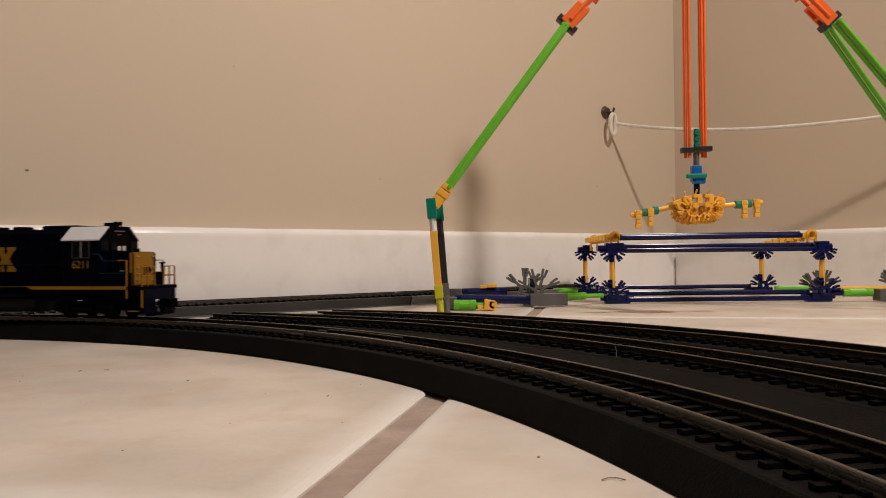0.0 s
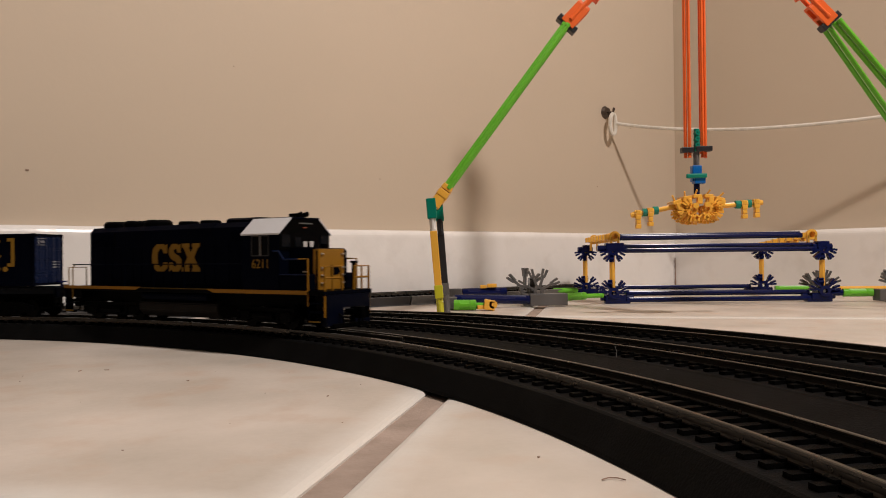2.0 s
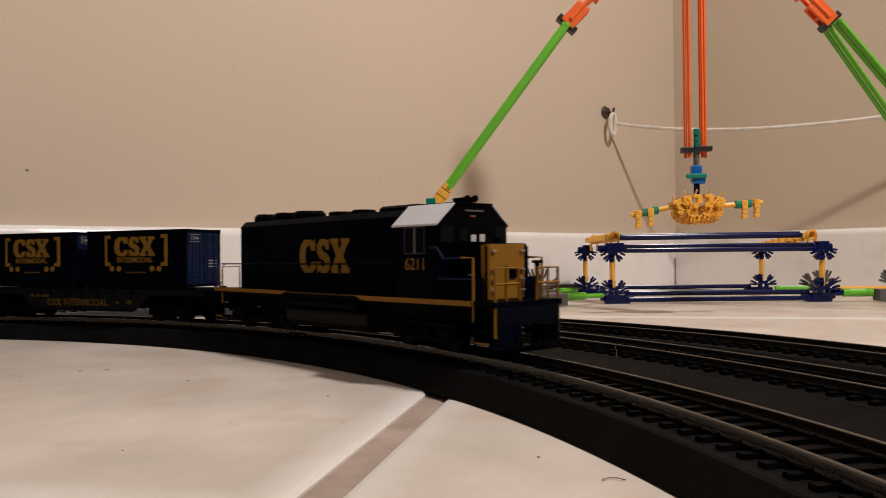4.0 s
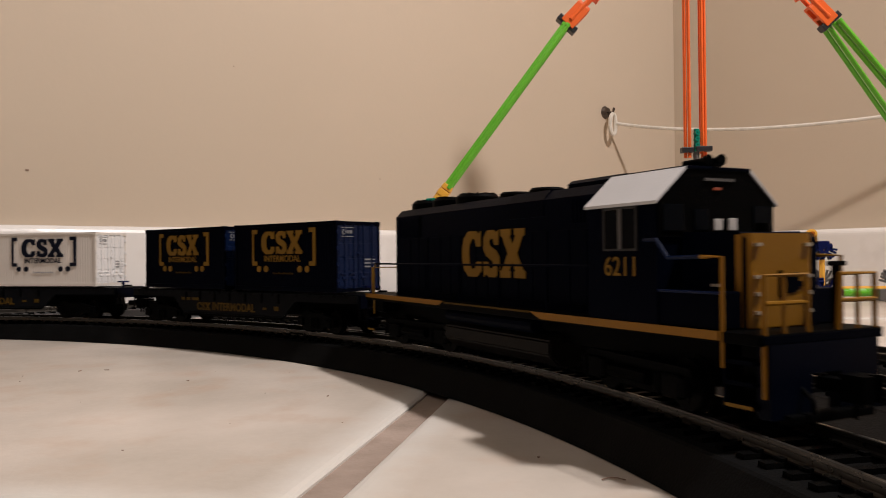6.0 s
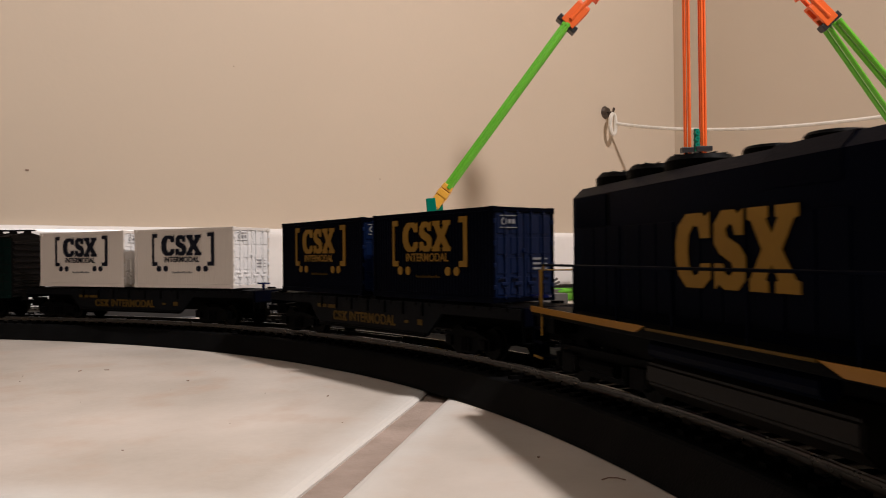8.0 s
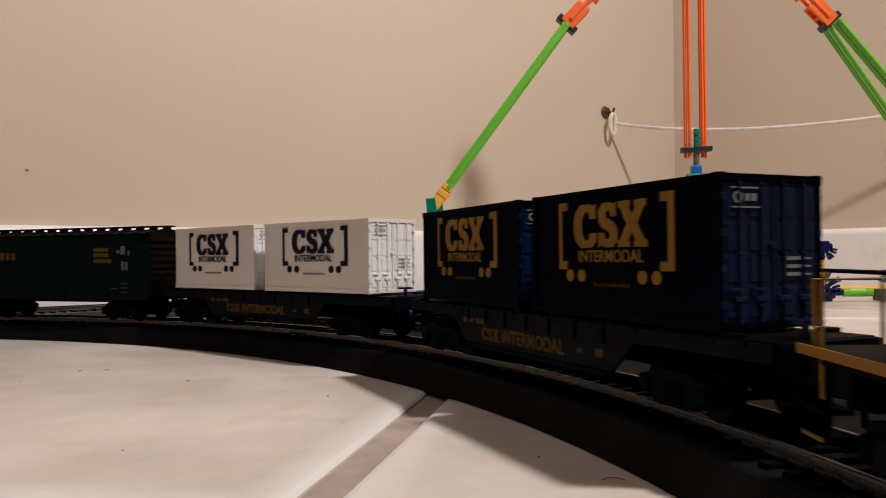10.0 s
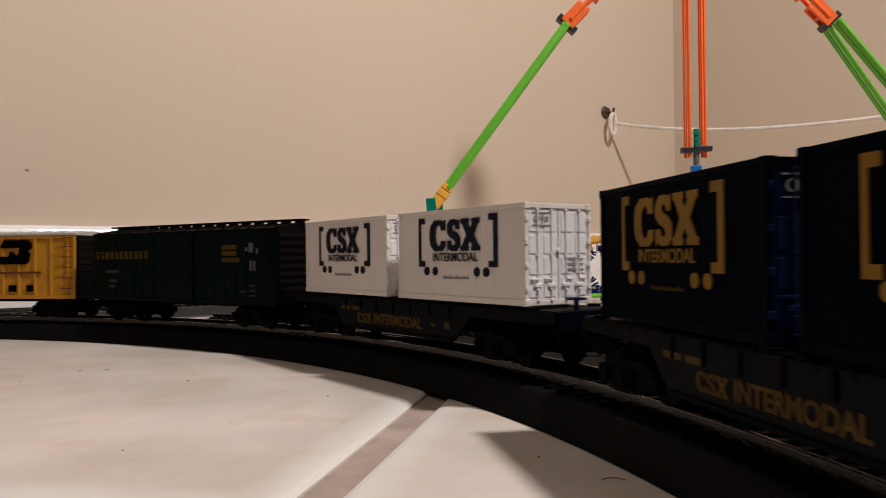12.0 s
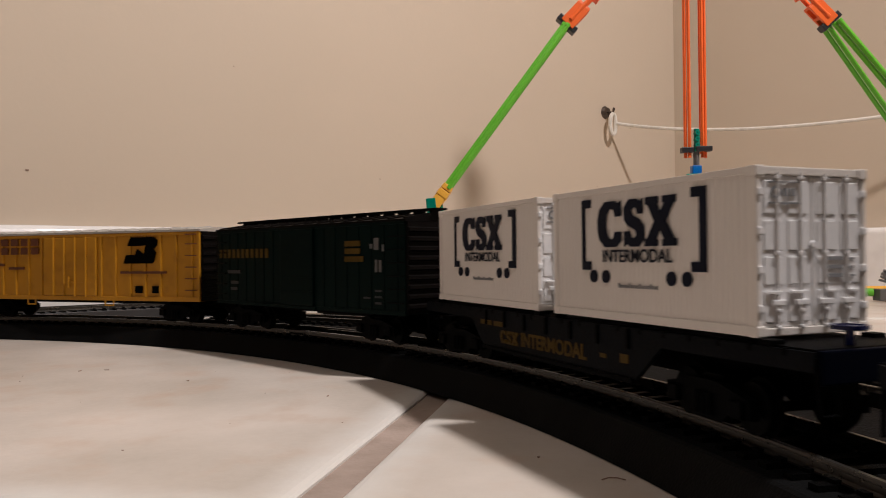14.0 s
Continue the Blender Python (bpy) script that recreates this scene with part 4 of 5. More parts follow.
def green_boxcar():
    ob = thing("boxcar", "dark green toy boxcar with black ends and roof walk", "rail car")
    H = 70.5
    body = part("body", B((-H, H, -15.8, 15.8, 11.5, 46.8), bevel=0.3), GREENCAR, ob)
    for s in (-1, 1):
        parts("side_rib", [(x - 0.25, x + 0.25, *span(s, 15.7, 16.05), 12.7, 45.8) for x in np.arange(-H + 4, H, 7.8) if abs(x) > 13], GREENCAR, body)
        parts("side_rail", [(-H, H, *span(s, 15.6, 16.2), 11.2, 12.8), (-H, H, *span(s, 15.6, 16.2), 45.6, 47.0)], GREENCAR, body)
    for s in (-1, 1):
        bm = B((-12.5, 12.5, min(s * 15.8, s * 16.9), max(s * 15.8, s * 16.9), 12.6, 45.5), bevel=0.3)
        for z in (18, 24, 30, 36, 41):
            box(bm, -12, 12, min(s * 16.8, s * 17.2), max(s * 16.8, s * 17.2), z, z + 0.8)
        part("sliding_door", bm, GREENCAR, ob)
        part("door_track", B((-38, 14, min(s * 16, s * 17.2), max(s * 16, s * 17.2), 11.4, 12.4)), GREENCAR, ob)
    for s in (-1, 1):
        prof = [(s * H, 12.0), (s * (H + 1), 12.0)]
        for k in range(9):
            z = 13.6 + k * 3.6
            prof += [(s * (H + 1), z), (s * (H + 2.1), z + 0.5), (s * (H + 2.1), z + 1.6), (s * (H + 1), z + 2.1)]
        prof += [(s * (H + 1), 46.4), (s * H, 46.4)]
        bm = prism(bmesh.new(), prof, -15.4, 15.4, "y")
        part("corrugated_end", bm, BROWNBLACK, ob, "black corrugated car end")
    bm = bmesh.new()
    prism(bm, [(-16.4, 46.6), (16.4, 46.6), (16.4, 47.4), (3, 49.3), (-3, 49.3), (-16.4, 47.4)], -H - 0.8, H + 0.8, "x")
    roof = part("roof", bm, BROWNBLACK, ob)
    for x in np.arange(-H + 3, H, 9.2):
        bm = bmesh.new()
        prism(bm, [(-16.2, 47.3), (-3, 49.2), (3, 49.2), (16.2, 47.3), (16.2, 48.0), (3, 50.0), (-3, 50.0), (-16.2, 48.0)], x - 0.6, x + 0.6, "x")
        part("roof_rib", bm, BROWNBLACK, roof)
    for k in (-1, 0, 1):
        part("roof_walk_plank", B((-H - 3.5, H + 3.5, k * 2.0 - 0.85, k * 2.0 + 0.85, 51.0, 51.8), bevel=0.1), BROWNBLACK, roof)
    parts("walk_bracket", [(x - 0.7, x + 0.7, -2.8, 2.8, 49.2, 51.05) for x in np.arange(-H + 3, H, 9.2)], BROWNBLACK, roof)
    for s in (-1, 1):
        for z in (16, 21, 26, 31, 36, 41):
            part("ladder_rung", path_rod(bmesh.new(), [(s * (H - 9), -16, z), (s * (H - 9), -16.9, z), (s * (H - 1), -16.9, z), (s * (H - 1), -16, z)], 0.25, 5), BROWNBLACK, ob)
    # lettering that cannot be told from a name becomes bars
    parts("name_print", [(-68 + k * 4.2, -65.5 + k * 4.2, -16.22, -15.9, 33.4, 37.6) for k in range(11)], DIMGOLD, body, 0, "dull gold print bar")
    parts("data_print", [(-60, -48, -16.2, -15.9, 26.0, 27.6), (-57, -50, -16.2, -15.9, 21.0, 22.4), (-57, -51, -16.2, -15.9, 18.0, 19.4), (46, 50, -16.2, -15.9, 17, 17.7), (53, 57, -16.2, -15.9, 15.0, 15.8), (53, 57, -16.2, -15.9, 17.4, 18.2), (53, 57, -16.2, -15.9, 19.8, 20.6)], DARKGREY, body, 0, "small unreadable print")
    parts("corner_print", [(34, 44, -16.22, -15.9, 37.6, 39.8), (34, 44, -16.22, -15.9, 34.6, 36.8), (34, 46, -16.22, -15.9, 31.4, 33.6)], DIMGOLD, body)
    bm = B((53.2, 54.6, -16.25, -15.9, 27.4, 32.2), (55.6, 57.0, -16.25, -15.9, 27.4, 32.0), (50.0, 51.6, -16.25, -15.9, 36.6, 38.4), (52.6, 55.4, -16.25, -15.9, 36.0, 40.6), (57.4, 58.6, -16.25, -15.9, 35.4, 38.0))
    part("badge_print", bm, K_GREY, body, "small white badge marks")
    car_common(ob, H, 11.5, 50, 4.8)
    return ob


def yellow_boxcar():
    ob = thing("boxcar", "orange-yellow ribbed toy boxcar with silver roof", "rail car")
    H = 89.0
    body = part("body", B((-H, H, -16.4, 16.4, 11.2, 47.6), bevel=0.3), YCAR, ob)
    for s in (-1, 1):
        ys = span(s, 16.3, 17.2)
        parts("side_rib", [(x - 0.75, x + 0.75, *ys, 13.2, 46.0) for x in list(np.arange(-84, -22, 10.3)) + list(np.arange(22, 86, 10.3))], YCAR, body, 0.3)
        parts("side_rail", [(-H, H, *ys, 11.0, 13.4), (-H, H, *ys, 45.8, 47.4), (-H, -H + 1.6, *ys, 13.3, 45.9), (H - 1.6, H, *ys, 13.3, 45.9)], YCAR, body, 0.2)
    for s in (-1, 1):
        y0, y1 = sorted((s * 16.4, s * 17.6))
        bm = B((-20, 19, y0, y1, 13.6, 45.6), bevel=0.3)
        for z in (20, 28, 36):
            box(bm, -19, 18, min(s * 17.5, s * 17.9), max(s * 17.5, s * 17.9), z, z + 0.7)
        door = part("plug_door", bm, YCAR, ob)
        bm = bmesh.new()
        for x in (-12, -4, 4, 12):
            rod(bm, (x, s * 18.0, 13), (x, s * 18.0, 46), 0.4, seg=6)
        box(bm, -2.5, 2.5, min(s * 17.6, s * 18.6), max(s * 17.6, s * 18.6), 20.5, 21.5)
        rod(bm, (0, s * 18.4, 18), (0, s * 18.4, 24), 0.5, seg=6)
        part("door_rod", bm, YCAR, door)
    bm = bmesh.new()
    prism(bm, [(-17.4, 47.5), (17.4, 47.5), (17.4, 48.6), (0, 50.2), (-17.4, 48.6)], -H - 0.6, H + 0.6, "x")
    roof = part("roof", bm, SILVER, ob, "silver ribbed roof")
    for x in np.arange(-H + 5, H, 10.3):
        bm = prism(bmesh.new(), [(-17.2, 48.5), (0, 50.1), (17.2, 48.5), (17.2, 49.1), (0, 50.8), (-17.2, 49.1)], x - 0.6, x + 0.6, "x")
        part("roof_rib", bm, SILVER, roof)
    for s in (-1, 1):
        prof = [(s * H, 11.4), (s * (H + 1), 11.4)]
        for k in range(8):
            z = 13.6 + k * 4.2
            prof += [(s * (H + 1), z), (s * (H + 2.0), z + 0.5), (s * (H + 2.0), z + 1.8), (s * (H + 1), z + 2.3)]
        prof += [(s * (H + 1), 47.4), (s * H, 47.4)]
        bm = prism(bmesh.new(), prof, -16.2, 16.2, "y")
        part("corrugated_end", bm, BROWNBLACK, ob, "brown-black corrugated car end")
    for s in (-1, 1):
        for z in (17, 23, 29, 35, 41, 46):
            # rungs are car yellow; the brown paints in their shade
            part("ladder_rung", path_rod(bmesh.new(), [(s * (H - 8.5), -17, z), (s * (H - 8.5), -17.9, z), (s * (H - 2), -17.9, z), (s * (H - 2), -17, z)], 0.32, 5), YDARK, ob)
    y0, y1 = -17.45, -16.3
    bm = bmesh.new()
    prism(bm, [(41, 40.4), (43.5, 45), (58.5, 45), (61, 43.4), (61, 40.6), (58.6, 38.6), (60.2, 36.8), (59.2, 32.4), (57.4, 31.0), (38.5, 31.0), (40.2, 35.6), (46.5, 35.6), (47.6, 38.6), (52.5, 35.6), (53.6, 40.6), (48.5, 40.4)], y0, y1, "y")
    part("emblem", bm, BLACK, body, "black slanted block emblem")
    bm = B((36, 67, y0 + 0.2, y1, 25.6, 26.8))
    part("slogan_print", bm, YDARK, body, "thin unreadable line of print")
    part("placard", B((46.4, 51, y0, y1, 15.2, 19), (58, 62.5, y0, y1, 15.2, 19)), BLACK, body)
    parts("name_print", [(x, x + 5.4, y0, y1, z, z + 3.9) for x in (-70, -62, -54, -46, -38, -30) for z in (36.6, 41.6)], YDARK, body, 0, "brown unreadable block of lettering")
    parts("data_print", [(-68, -52, y0 + 0.2, y1, 30, 31.6), (-48, -36, y0 + 0.2, y1, 28, 29.4)], YDARK, body)
    bm = bmesh.new()
    for x in (-30, 28):
        path_rod(bm, [(x - 3, -16.8, 11.2), (x - 3, -16.8, 8.4), (x + 3, -16.8, 8.4), (x + 3, -16.8, 11.2)], 0.45, 6)
    part("stirrup_step", bm, YCAR, ob)
    car_common(ob, H, 11.2, 72, 4.8)
    return ob


GREEN_CAR = green_boxcar()
YELLOW_CAR = yellow_boxcar()


# ---- construction-toy crane and loading frame ----
def fluted(bm, p0, p1, r):
    """A toy rod: round bar with four shallow grooves and collared ends."""
    p0, p1 = Vector(p0), Vector(p1)
    d = p1 - p0
    m = Matrix.Translation(p0) @ d.to_track_quat("Z", "Y").to_matrix().to_4x4()
    L, n = d.length, 24
    e = min(r * 1.5, L * 0.3)
    rows = []
    for z, groove in ((0, 0.0), (e * 0.8, 0.0), (e, 0.22), (L - e, 0.22), (L - e * 0.8, 0.0), (L, 0.0)):
        rows.append([bm.verts.new(m @ Vector((math.cos(t) * k, math.sin(t) * k, z))) for t, k in ((2 * math.pi * i / n, r * (1 - (groove if i % 6 in (2, 3, 4) else 0.03))) for i in range(n))])
    for a, b in zip(rows, rows[1:]):
        for i in range(n):
            j = (i + 1) % n
            bm.faces.new((a[i], a[j], b[j], b[i]))
    bm.faces.new(rows[0])
    bm.faces.new(list(reversed(rows[-1])))
    return bm


def fan(bm, m, angles, r=16.0, thick=4.2, hub=5.2):
    """A toy connector: pierced hub with forked clip arms at the angles, in the x-z plane of m."""
    ring(bm, hub * 0.45, hub, -thick / 2, thick / 2, m @ Matrix.Rotation(math.pi / 2, 4, "X"), 14)
    for a in angles:
        t = m @ Matrix.Rotation(-radians(a), 4, "Y")
        box(bm, hub * 0.8, r * 0.66, -thick * 0.46, thick * 0.46, -0.95, 0.95, turn=t)
        for s in (-1, 1):
            tip = t @ Matrix.Translation((r * 0.62, 0, s * 0.95)) @ Matrix.Rotation(-s * 0.12, 4, "Y")
            box(bm, 0, r * 0.38, -thick / 2, thick / 2, -0.9, 0.9, turn=tip)
    return bm


def block(bm, m, lx, ly, lz, bevel=0.7):
    return box(bm, -lx / 2, lx / 2, -ly / 2, ly / 2, -lz / 2, lz / 2, bevel=bevel, turn=m)


def at(x, y, z, rx=0, ry=0, rz=0):
    return pose(x, y, z, rx, ry, rz)


frame_ob = thing("loading_frame", "navy and amber construction-toy loading frame on the tiles", "toy structure")
X0, X1, Y0, Y1, ZB, ZT = 156.0, 349.5, 721.0, 858.0, 9.0, 50.5
for x in (X0, X1):
    for y in (Y0, Y1):
        left = x == X0
        bm = bmesh.new()
        fan(bm, at(x, y - 4, ZB + 1), (14, 48, 132, 166), 14, 4.4)
        fan(bm, at(x, y + 4, ZB + 1, 0, 0, 70), (45, 135), 15, 4.2)
        block(bm, at(x + (2 if left else -2), y, 5.2), 19, 9.5, 6.4, 1.0)
        rod(bm, (x - 15 + (4 if left else -4), y, 5.4), (x + 15 + (4 if left else -4), y, 5.4), 2.7, seg=10)
        block(bm, at(x + (4 if left else -4), y, 1.6), 23, 8, 2.6, 0.5)
        part("base_connector", bm, K_BLUE, frame_ob, "navy star-shaped connector")
        bm = bmesh.new()
        fan(bm, at(x, y - 3, ZT - 1), (196, 232, 308, 344), 12, 4.4)
        fan(bm, at(x, y + 3, ZT - 1, 0, 0, 80), (235, 305), 12, 4.2)
        if left or y == Y0:
            w = 10 if y == Y1 else 17 if left else 11
            block(bm, at(x + (2 if left else 0), y, ZT + 1.4), w, 9, 8.2, 1.2)
            rod(bm, (x - w * 0.8, y, ZT + 0.6), (x + w * 0.8, y, ZT + 0.6), 2.9, seg=10)
        part("top_connector", bm, K_BLUE, frame_ob, "navy star-shaped connector")
        part("upright", fluted(bmesh.new(), (x, y, ZB + 2), (x, y, ZT - 1), 2.6), K_YELLOW, frame_ob, "amber upright rod")
for y in (Y0, Y1):
    for dz in (-3.4, 2.2):
        part("long_rod", fluted(bmesh.new(), (X0 + 12, y + dz * 0.6, ZB - 2 + dz), (X1 - 12, y + dz * 0.6, ZB - 2 + dz), 2.3), K_BLUE, frame_ob, "navy long rod")
for dz in (-1.6, 2.2):
    part("long_rod", fluted(bmesh.new(), (X0 + 10, Y0 + dz, ZT + dz), (X1 - 6, Y0 + dz, ZT + dz), 2.2), K_BLUE, frame_ob, "navy long rod")
for dy in (-2.4, 2.4):
    part("long_rod", fluted(bmesh.new(), (X0 + 8, Y0 + 12 + dy, 61.5 + dy * 0.3), (X1 - 14, Y0 + 12 + dy, 62.5 + dy * 0.3), 2.5), K_BLUE, frame_ob, "navy long rod")
for x, xb in ((X0 + 4, X0 + 7), (X1 - 6, X1 - 4)):
    a, b = Vector((x, Y0 + 10, 61.5)), Vector((xb, Y1 - 12, 61.0 if x < 200 else 53.0))
    for k in range(8):
        p = a.lerp(b, k / 7)
        bm = bmesh.new()
        ring(bm, 2.2, 4.4, -2.2, 2.2, at(p.x, p.y, p.z, 90, 0, 8), 14)
        block(bm, at(p.x, p.y + 9, p.z), 4.0, 13, 3.2, 0.4)
        block(bm, at(p.x - 5.5, p.y, p.z + 0.2), 6.5, 4.2, 5.0, 0.5)
        if k == 0 or (k == 7 and x < 200):
            for dx in (-3.4, 3.4):
                block(bm, at(p.x + dx, p.y - 3, p.z - 5.5), 1.9, 3.6, 12, 0.4)
            ring(bm, 3.0, 4.9, -1.8, 1.8, at(p.x, p.y - 3, p.z + 0.8, 90, 0, 0), 14)
        part("clip", bm, K_YELLOW, frame_ob, "amber clip connector")

# Ground chains of connectors that join the crane legs to the frame.
chain = thing("ground_chain", "grey, green and navy toy rods linking crane and frame", "toy structure")


def link(name, mat, p0, p1, r, label=""):
    return part(name, fluted(bmesh.new(), p0, p1, r), mat, chain, label)


link("green_rod", K_GREEN, (107, 690, 8.2), (127, 704, 8.4), 3.5, "bright green rod")
link("rod_neck", K_GREEN, (125, 702, 8.4), (146, 717, 8.0), 2.1)
link("navy_rod", K_BLUE, (10, 682, 8.0), (78, 686, 6.6), 4.0, "navy rod")
link("navy_rod", K_BLUE, (18, 742, 10.5), (60, 744, 11), 4.4, "navy rod")
link("green_rod", K_GREEN, (366, 716, 8.4), (391, 712, 8.6), 3.8, "bright green rod")
link("navy_rod", K_BLUE, (354, 720, 8.2), (367, 717, 8.4), 3.0)
link("green_rod", K_GREEN, (364, 858, 6.4), (402, 852, 6.4), 3.2, "bright green rod")
link("green_rod", K_GREEN, (118, 846, 6.4), (146, 857, 6.4), 3.4, "bright green rod")
link("amber_rod", K_YELLOW, (405, 800, 8.2), (452, 796, 8.2), 2.6, "amber rod")
link("green_rod", K_GREEN, (9, 650, 4.8), (27, 648, 4.8), 4.4, "bright green rod")
link("rod_neck", K_GREEN, (25, 648, 4.6), (36, 647, 4.6), 2.2)
bm = bmesh.new()
block(bm, at(38, 647, 4.8, 0, 8, 0), 9, 10, 8.2, 0.8)
block(bm, at(32, 647, 3.0, 0, 0, 12), 9, 6, 3.4, 0.6)
ring(bm, 1.6, 3.4, -3, 3, at(41, 645, 5.2, 90, 0, 0), 12)
part("clip", bm, K_YELLOW, chain, "amber clip connector")
for cx, cy, mir in ((88, 688, 1), (412, 708, -1)):
    bm = bmesh.new()
    block(bm, at(cx + 4 * mir, cy, 6.6, 0, 0, 3), 33, 12, 10.5, 0.8)
    block(bm, at(cx - 12 * mir, cy + 1, 5.2), 12, 9, 8, 0.8)
    fan(bm, at(cx - 4 * mir, cy + 2, 14), (28, 72, 112, 158), 20, 5.0, 4.6)
    fan(bm, at(cx - 14 * mir, cy + 24, 14, 0, 0, 12), (40, 88, 140), 20, 5.0, 4.6)
    fan(bm, at(cx - 9 * mir, cy + 13, 12, 0, 0, 90), (50, 125), 15, 4.2, 4.6)
    block(bm, at(cx - 12 * mir, cy + 15, 7.0), 9, 32, 8, 0.8)
    part("star_hub", bm, K_GREY, chain, "grey star-shaped hub connector")
bm = bmesh.new()
block(bm, at(363, 752, 6.5, 0, 0, 20), 12, 10, 12, 0.8)
fan(bm, at(358, 752, 12, 0, 0, 5), (35, 75, 130, 160), 16, 4.8, 4.4)
fan(bm, at(368, 758, 12, 0, 0, -20), (28, 70, 115), 17, 4.8, 4.4)
part("star_hub", bm, K_GREY, chain, "grey star-shaped hub connector")
for x, y, z in ((8, 662, 5.6), (5, 738, 9.5), (14, 738, 9.5)):
    bm = bmesh.new()
    block(bm, at(x - 1.5, y, z), 10, 10, 10.5, 0.9)
    for q in (-2.6, 2.6):
        ring(bm, 1.2, 2.2, -5.6, 5.6, at(x - 1.5 + q * 0.8, y, z, 90, 0, 0), 10)
    part("cube_joint", bm, K_GREY, chain, "grey cube joint")
part("clip", block(block(bmesh.new(), at(46, 742, 17.2), 9, 8, 3.4, 0.6), at(38, 742, 16.2), 6, 6, 3, 0.6), K_YELLOW, chain, "amber clip connector")

# The crane itself: four legs, splayed arms, a ridge and the hanging spreader.
crane = thing("toy_crane", "construction-toy gantry crane with green arms and orange ridge", "toy crane")
MID = 223.2


def side(x, mir):
    return x if mir == 1 else 2 * MID - x


for mir in (1, -1):
    for y, dark in ((650, False), (700, True)):
        xs = lambda x: side(x, mir)
        foot, top = (Vector((xs(2.8), y, 1.0)), Vector((xs(-3.8), y, 93))) if dark else (Vector((xs(-2.6), y, 1.0)), Vector((xs(-9.8), y, 93)))
        q = (top - foot).normalized()
        pt = lambda z: foot + q * z
        m = lambda z: Matrix.Translation(pt(z)) @ q.to_track_quat("Z", "Y").to_matrix().to_4x4()
        body_mat = K_BLACK if dark else K_YELLOW
        bm = bmesh.new()
        block(bm, m(15), 3.0 if dark else 8.0, 7.0, 11, 0.7)
        fluted(bm, pt(-8.4), pt(10), 3.1)
        part("leg_foot", bm, K_GREY if dark else K_LIME, crane, "lime-yellow foot connector" if not dark else "grey foot connector")
        bm = bmesh.new()
        block(bm, m(43), 2.6 if dark else 6.8, 6.0, 45.5, 0.6)
        part("leg", bm, body_mat, crane, "flat amber leg" if not dark else "black leg rod")
        bm = bmesh.new()
        fluted(bm, pt(64), pt(78), 2.9)
        part("leg_neck", bm, K_WHITE if not dark else K_BLACK, crane, "white neck rod" if not dark else "black neck rod")
        part("leg_cap", block(bmesh.new(), m(84.5), 4.0 if dark else 7.2, 8.0, 17, 0.8), K_TEAL, crane, "teal connector block")
        # elbow clip and the arm
        e0, e1 = Vector((xs(-7), y, 90 if dark else 88)), Vector((xs(109), 676 + (y - 675) * 0.36, 245))
        d = (e1 - e0).normalized()
        em = lambda k: Matrix.Translation(e0 + d * k) @ d.to_track_quat("Z", "Y").to_matrix().to_4x4()
        bm = bmesh.new()
        block(bm, em(5), 6.4, 9.0, 12, 0.8)
        block(bm, em(12), 7.6, 9.6, 6, 0.8)
        block(bm, em(18), 6.8, 9.0, 5, 0.8)
        part("elbow", bm, K_YELLOW, crane, "amber elbow clip")
        nrm = d.cross(Vector((0, 1, 0))).normalized()
        for s in (-1, 1):
            off = nrm * 1.5 * s + Vector((0, 1.9 * s, 0))
            a = e0 + d * 18 + off
            part("arm_rod", fluted(bmesh.new(), a, e1 + off - d * 2, 2.3), K_GREEN, crane, "green arm rod")
    xs = lambda x: side(x, mir)
    j = Vector((xs(110), 676, 246))
    apex = Vector((xs(212), 676, 352))
    d = (apex - j).normalized()
    jm = lambda k: Matrix.Translation(j + d * k) @ d.to_track_quat("Z", "Y").to_matrix().to_4x4()
    part("arm_band", block(bmesh.new(), jm(-1), 10, 20, 6.0, 0.8), K_BLACK, crane, "black band clip")
    bm = bmesh.new()
    for s in (-1, 1):
        fluted(bm, j + Vector((0, s * 5, 0)) + d * 3, apex + Vector((0, s * 5, 0)), 2.2)
        block(bm, jm(9) @ Matrix.Translation((s * 4.4, 0, 0)), 2.6, 13, 22, 0.5)
    for k in range(11):
        block(bm, jm(8 + k * 12), 10.5, 12.5, 2.6, 0.4)
    part("ridge_arm", bm, K_ORANGE, crane, "orange lattice arm")
    part("arm_pin", fluted(bmesh.new(), j + d * -4, j + d * 10, 2.0), K_GREEN, crane)
bm = bmesh.new()
block(bm, at(MID, 676, 354), 34, 14, 10, 1.5)
block(bm, at(MID, 676, 470), 30, 16, 10, 1.5)
part("ridge_block", bm, K_ORANGE, crane, "orange ridge piece")

CRANE_SCALE = 0.85        # the crane is written at a larger size, then set close behind the outer siding
crane.matrix_world = pose(0, 0, EYE_H * (1 - CRANE_SCALE) * MM) @ Matrix.Scale(CRANE_SCALE, 4)

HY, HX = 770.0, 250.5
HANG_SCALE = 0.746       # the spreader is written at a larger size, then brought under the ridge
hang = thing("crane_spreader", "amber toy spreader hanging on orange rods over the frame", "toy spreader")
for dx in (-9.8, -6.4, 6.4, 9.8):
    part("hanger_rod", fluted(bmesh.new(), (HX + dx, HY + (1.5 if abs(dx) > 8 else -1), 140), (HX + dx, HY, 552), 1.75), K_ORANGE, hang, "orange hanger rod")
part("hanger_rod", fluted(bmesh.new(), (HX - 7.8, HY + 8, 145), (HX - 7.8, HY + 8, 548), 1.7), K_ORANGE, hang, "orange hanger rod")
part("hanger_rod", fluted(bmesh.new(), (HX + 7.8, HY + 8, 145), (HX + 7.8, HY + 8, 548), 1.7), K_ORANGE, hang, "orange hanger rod")
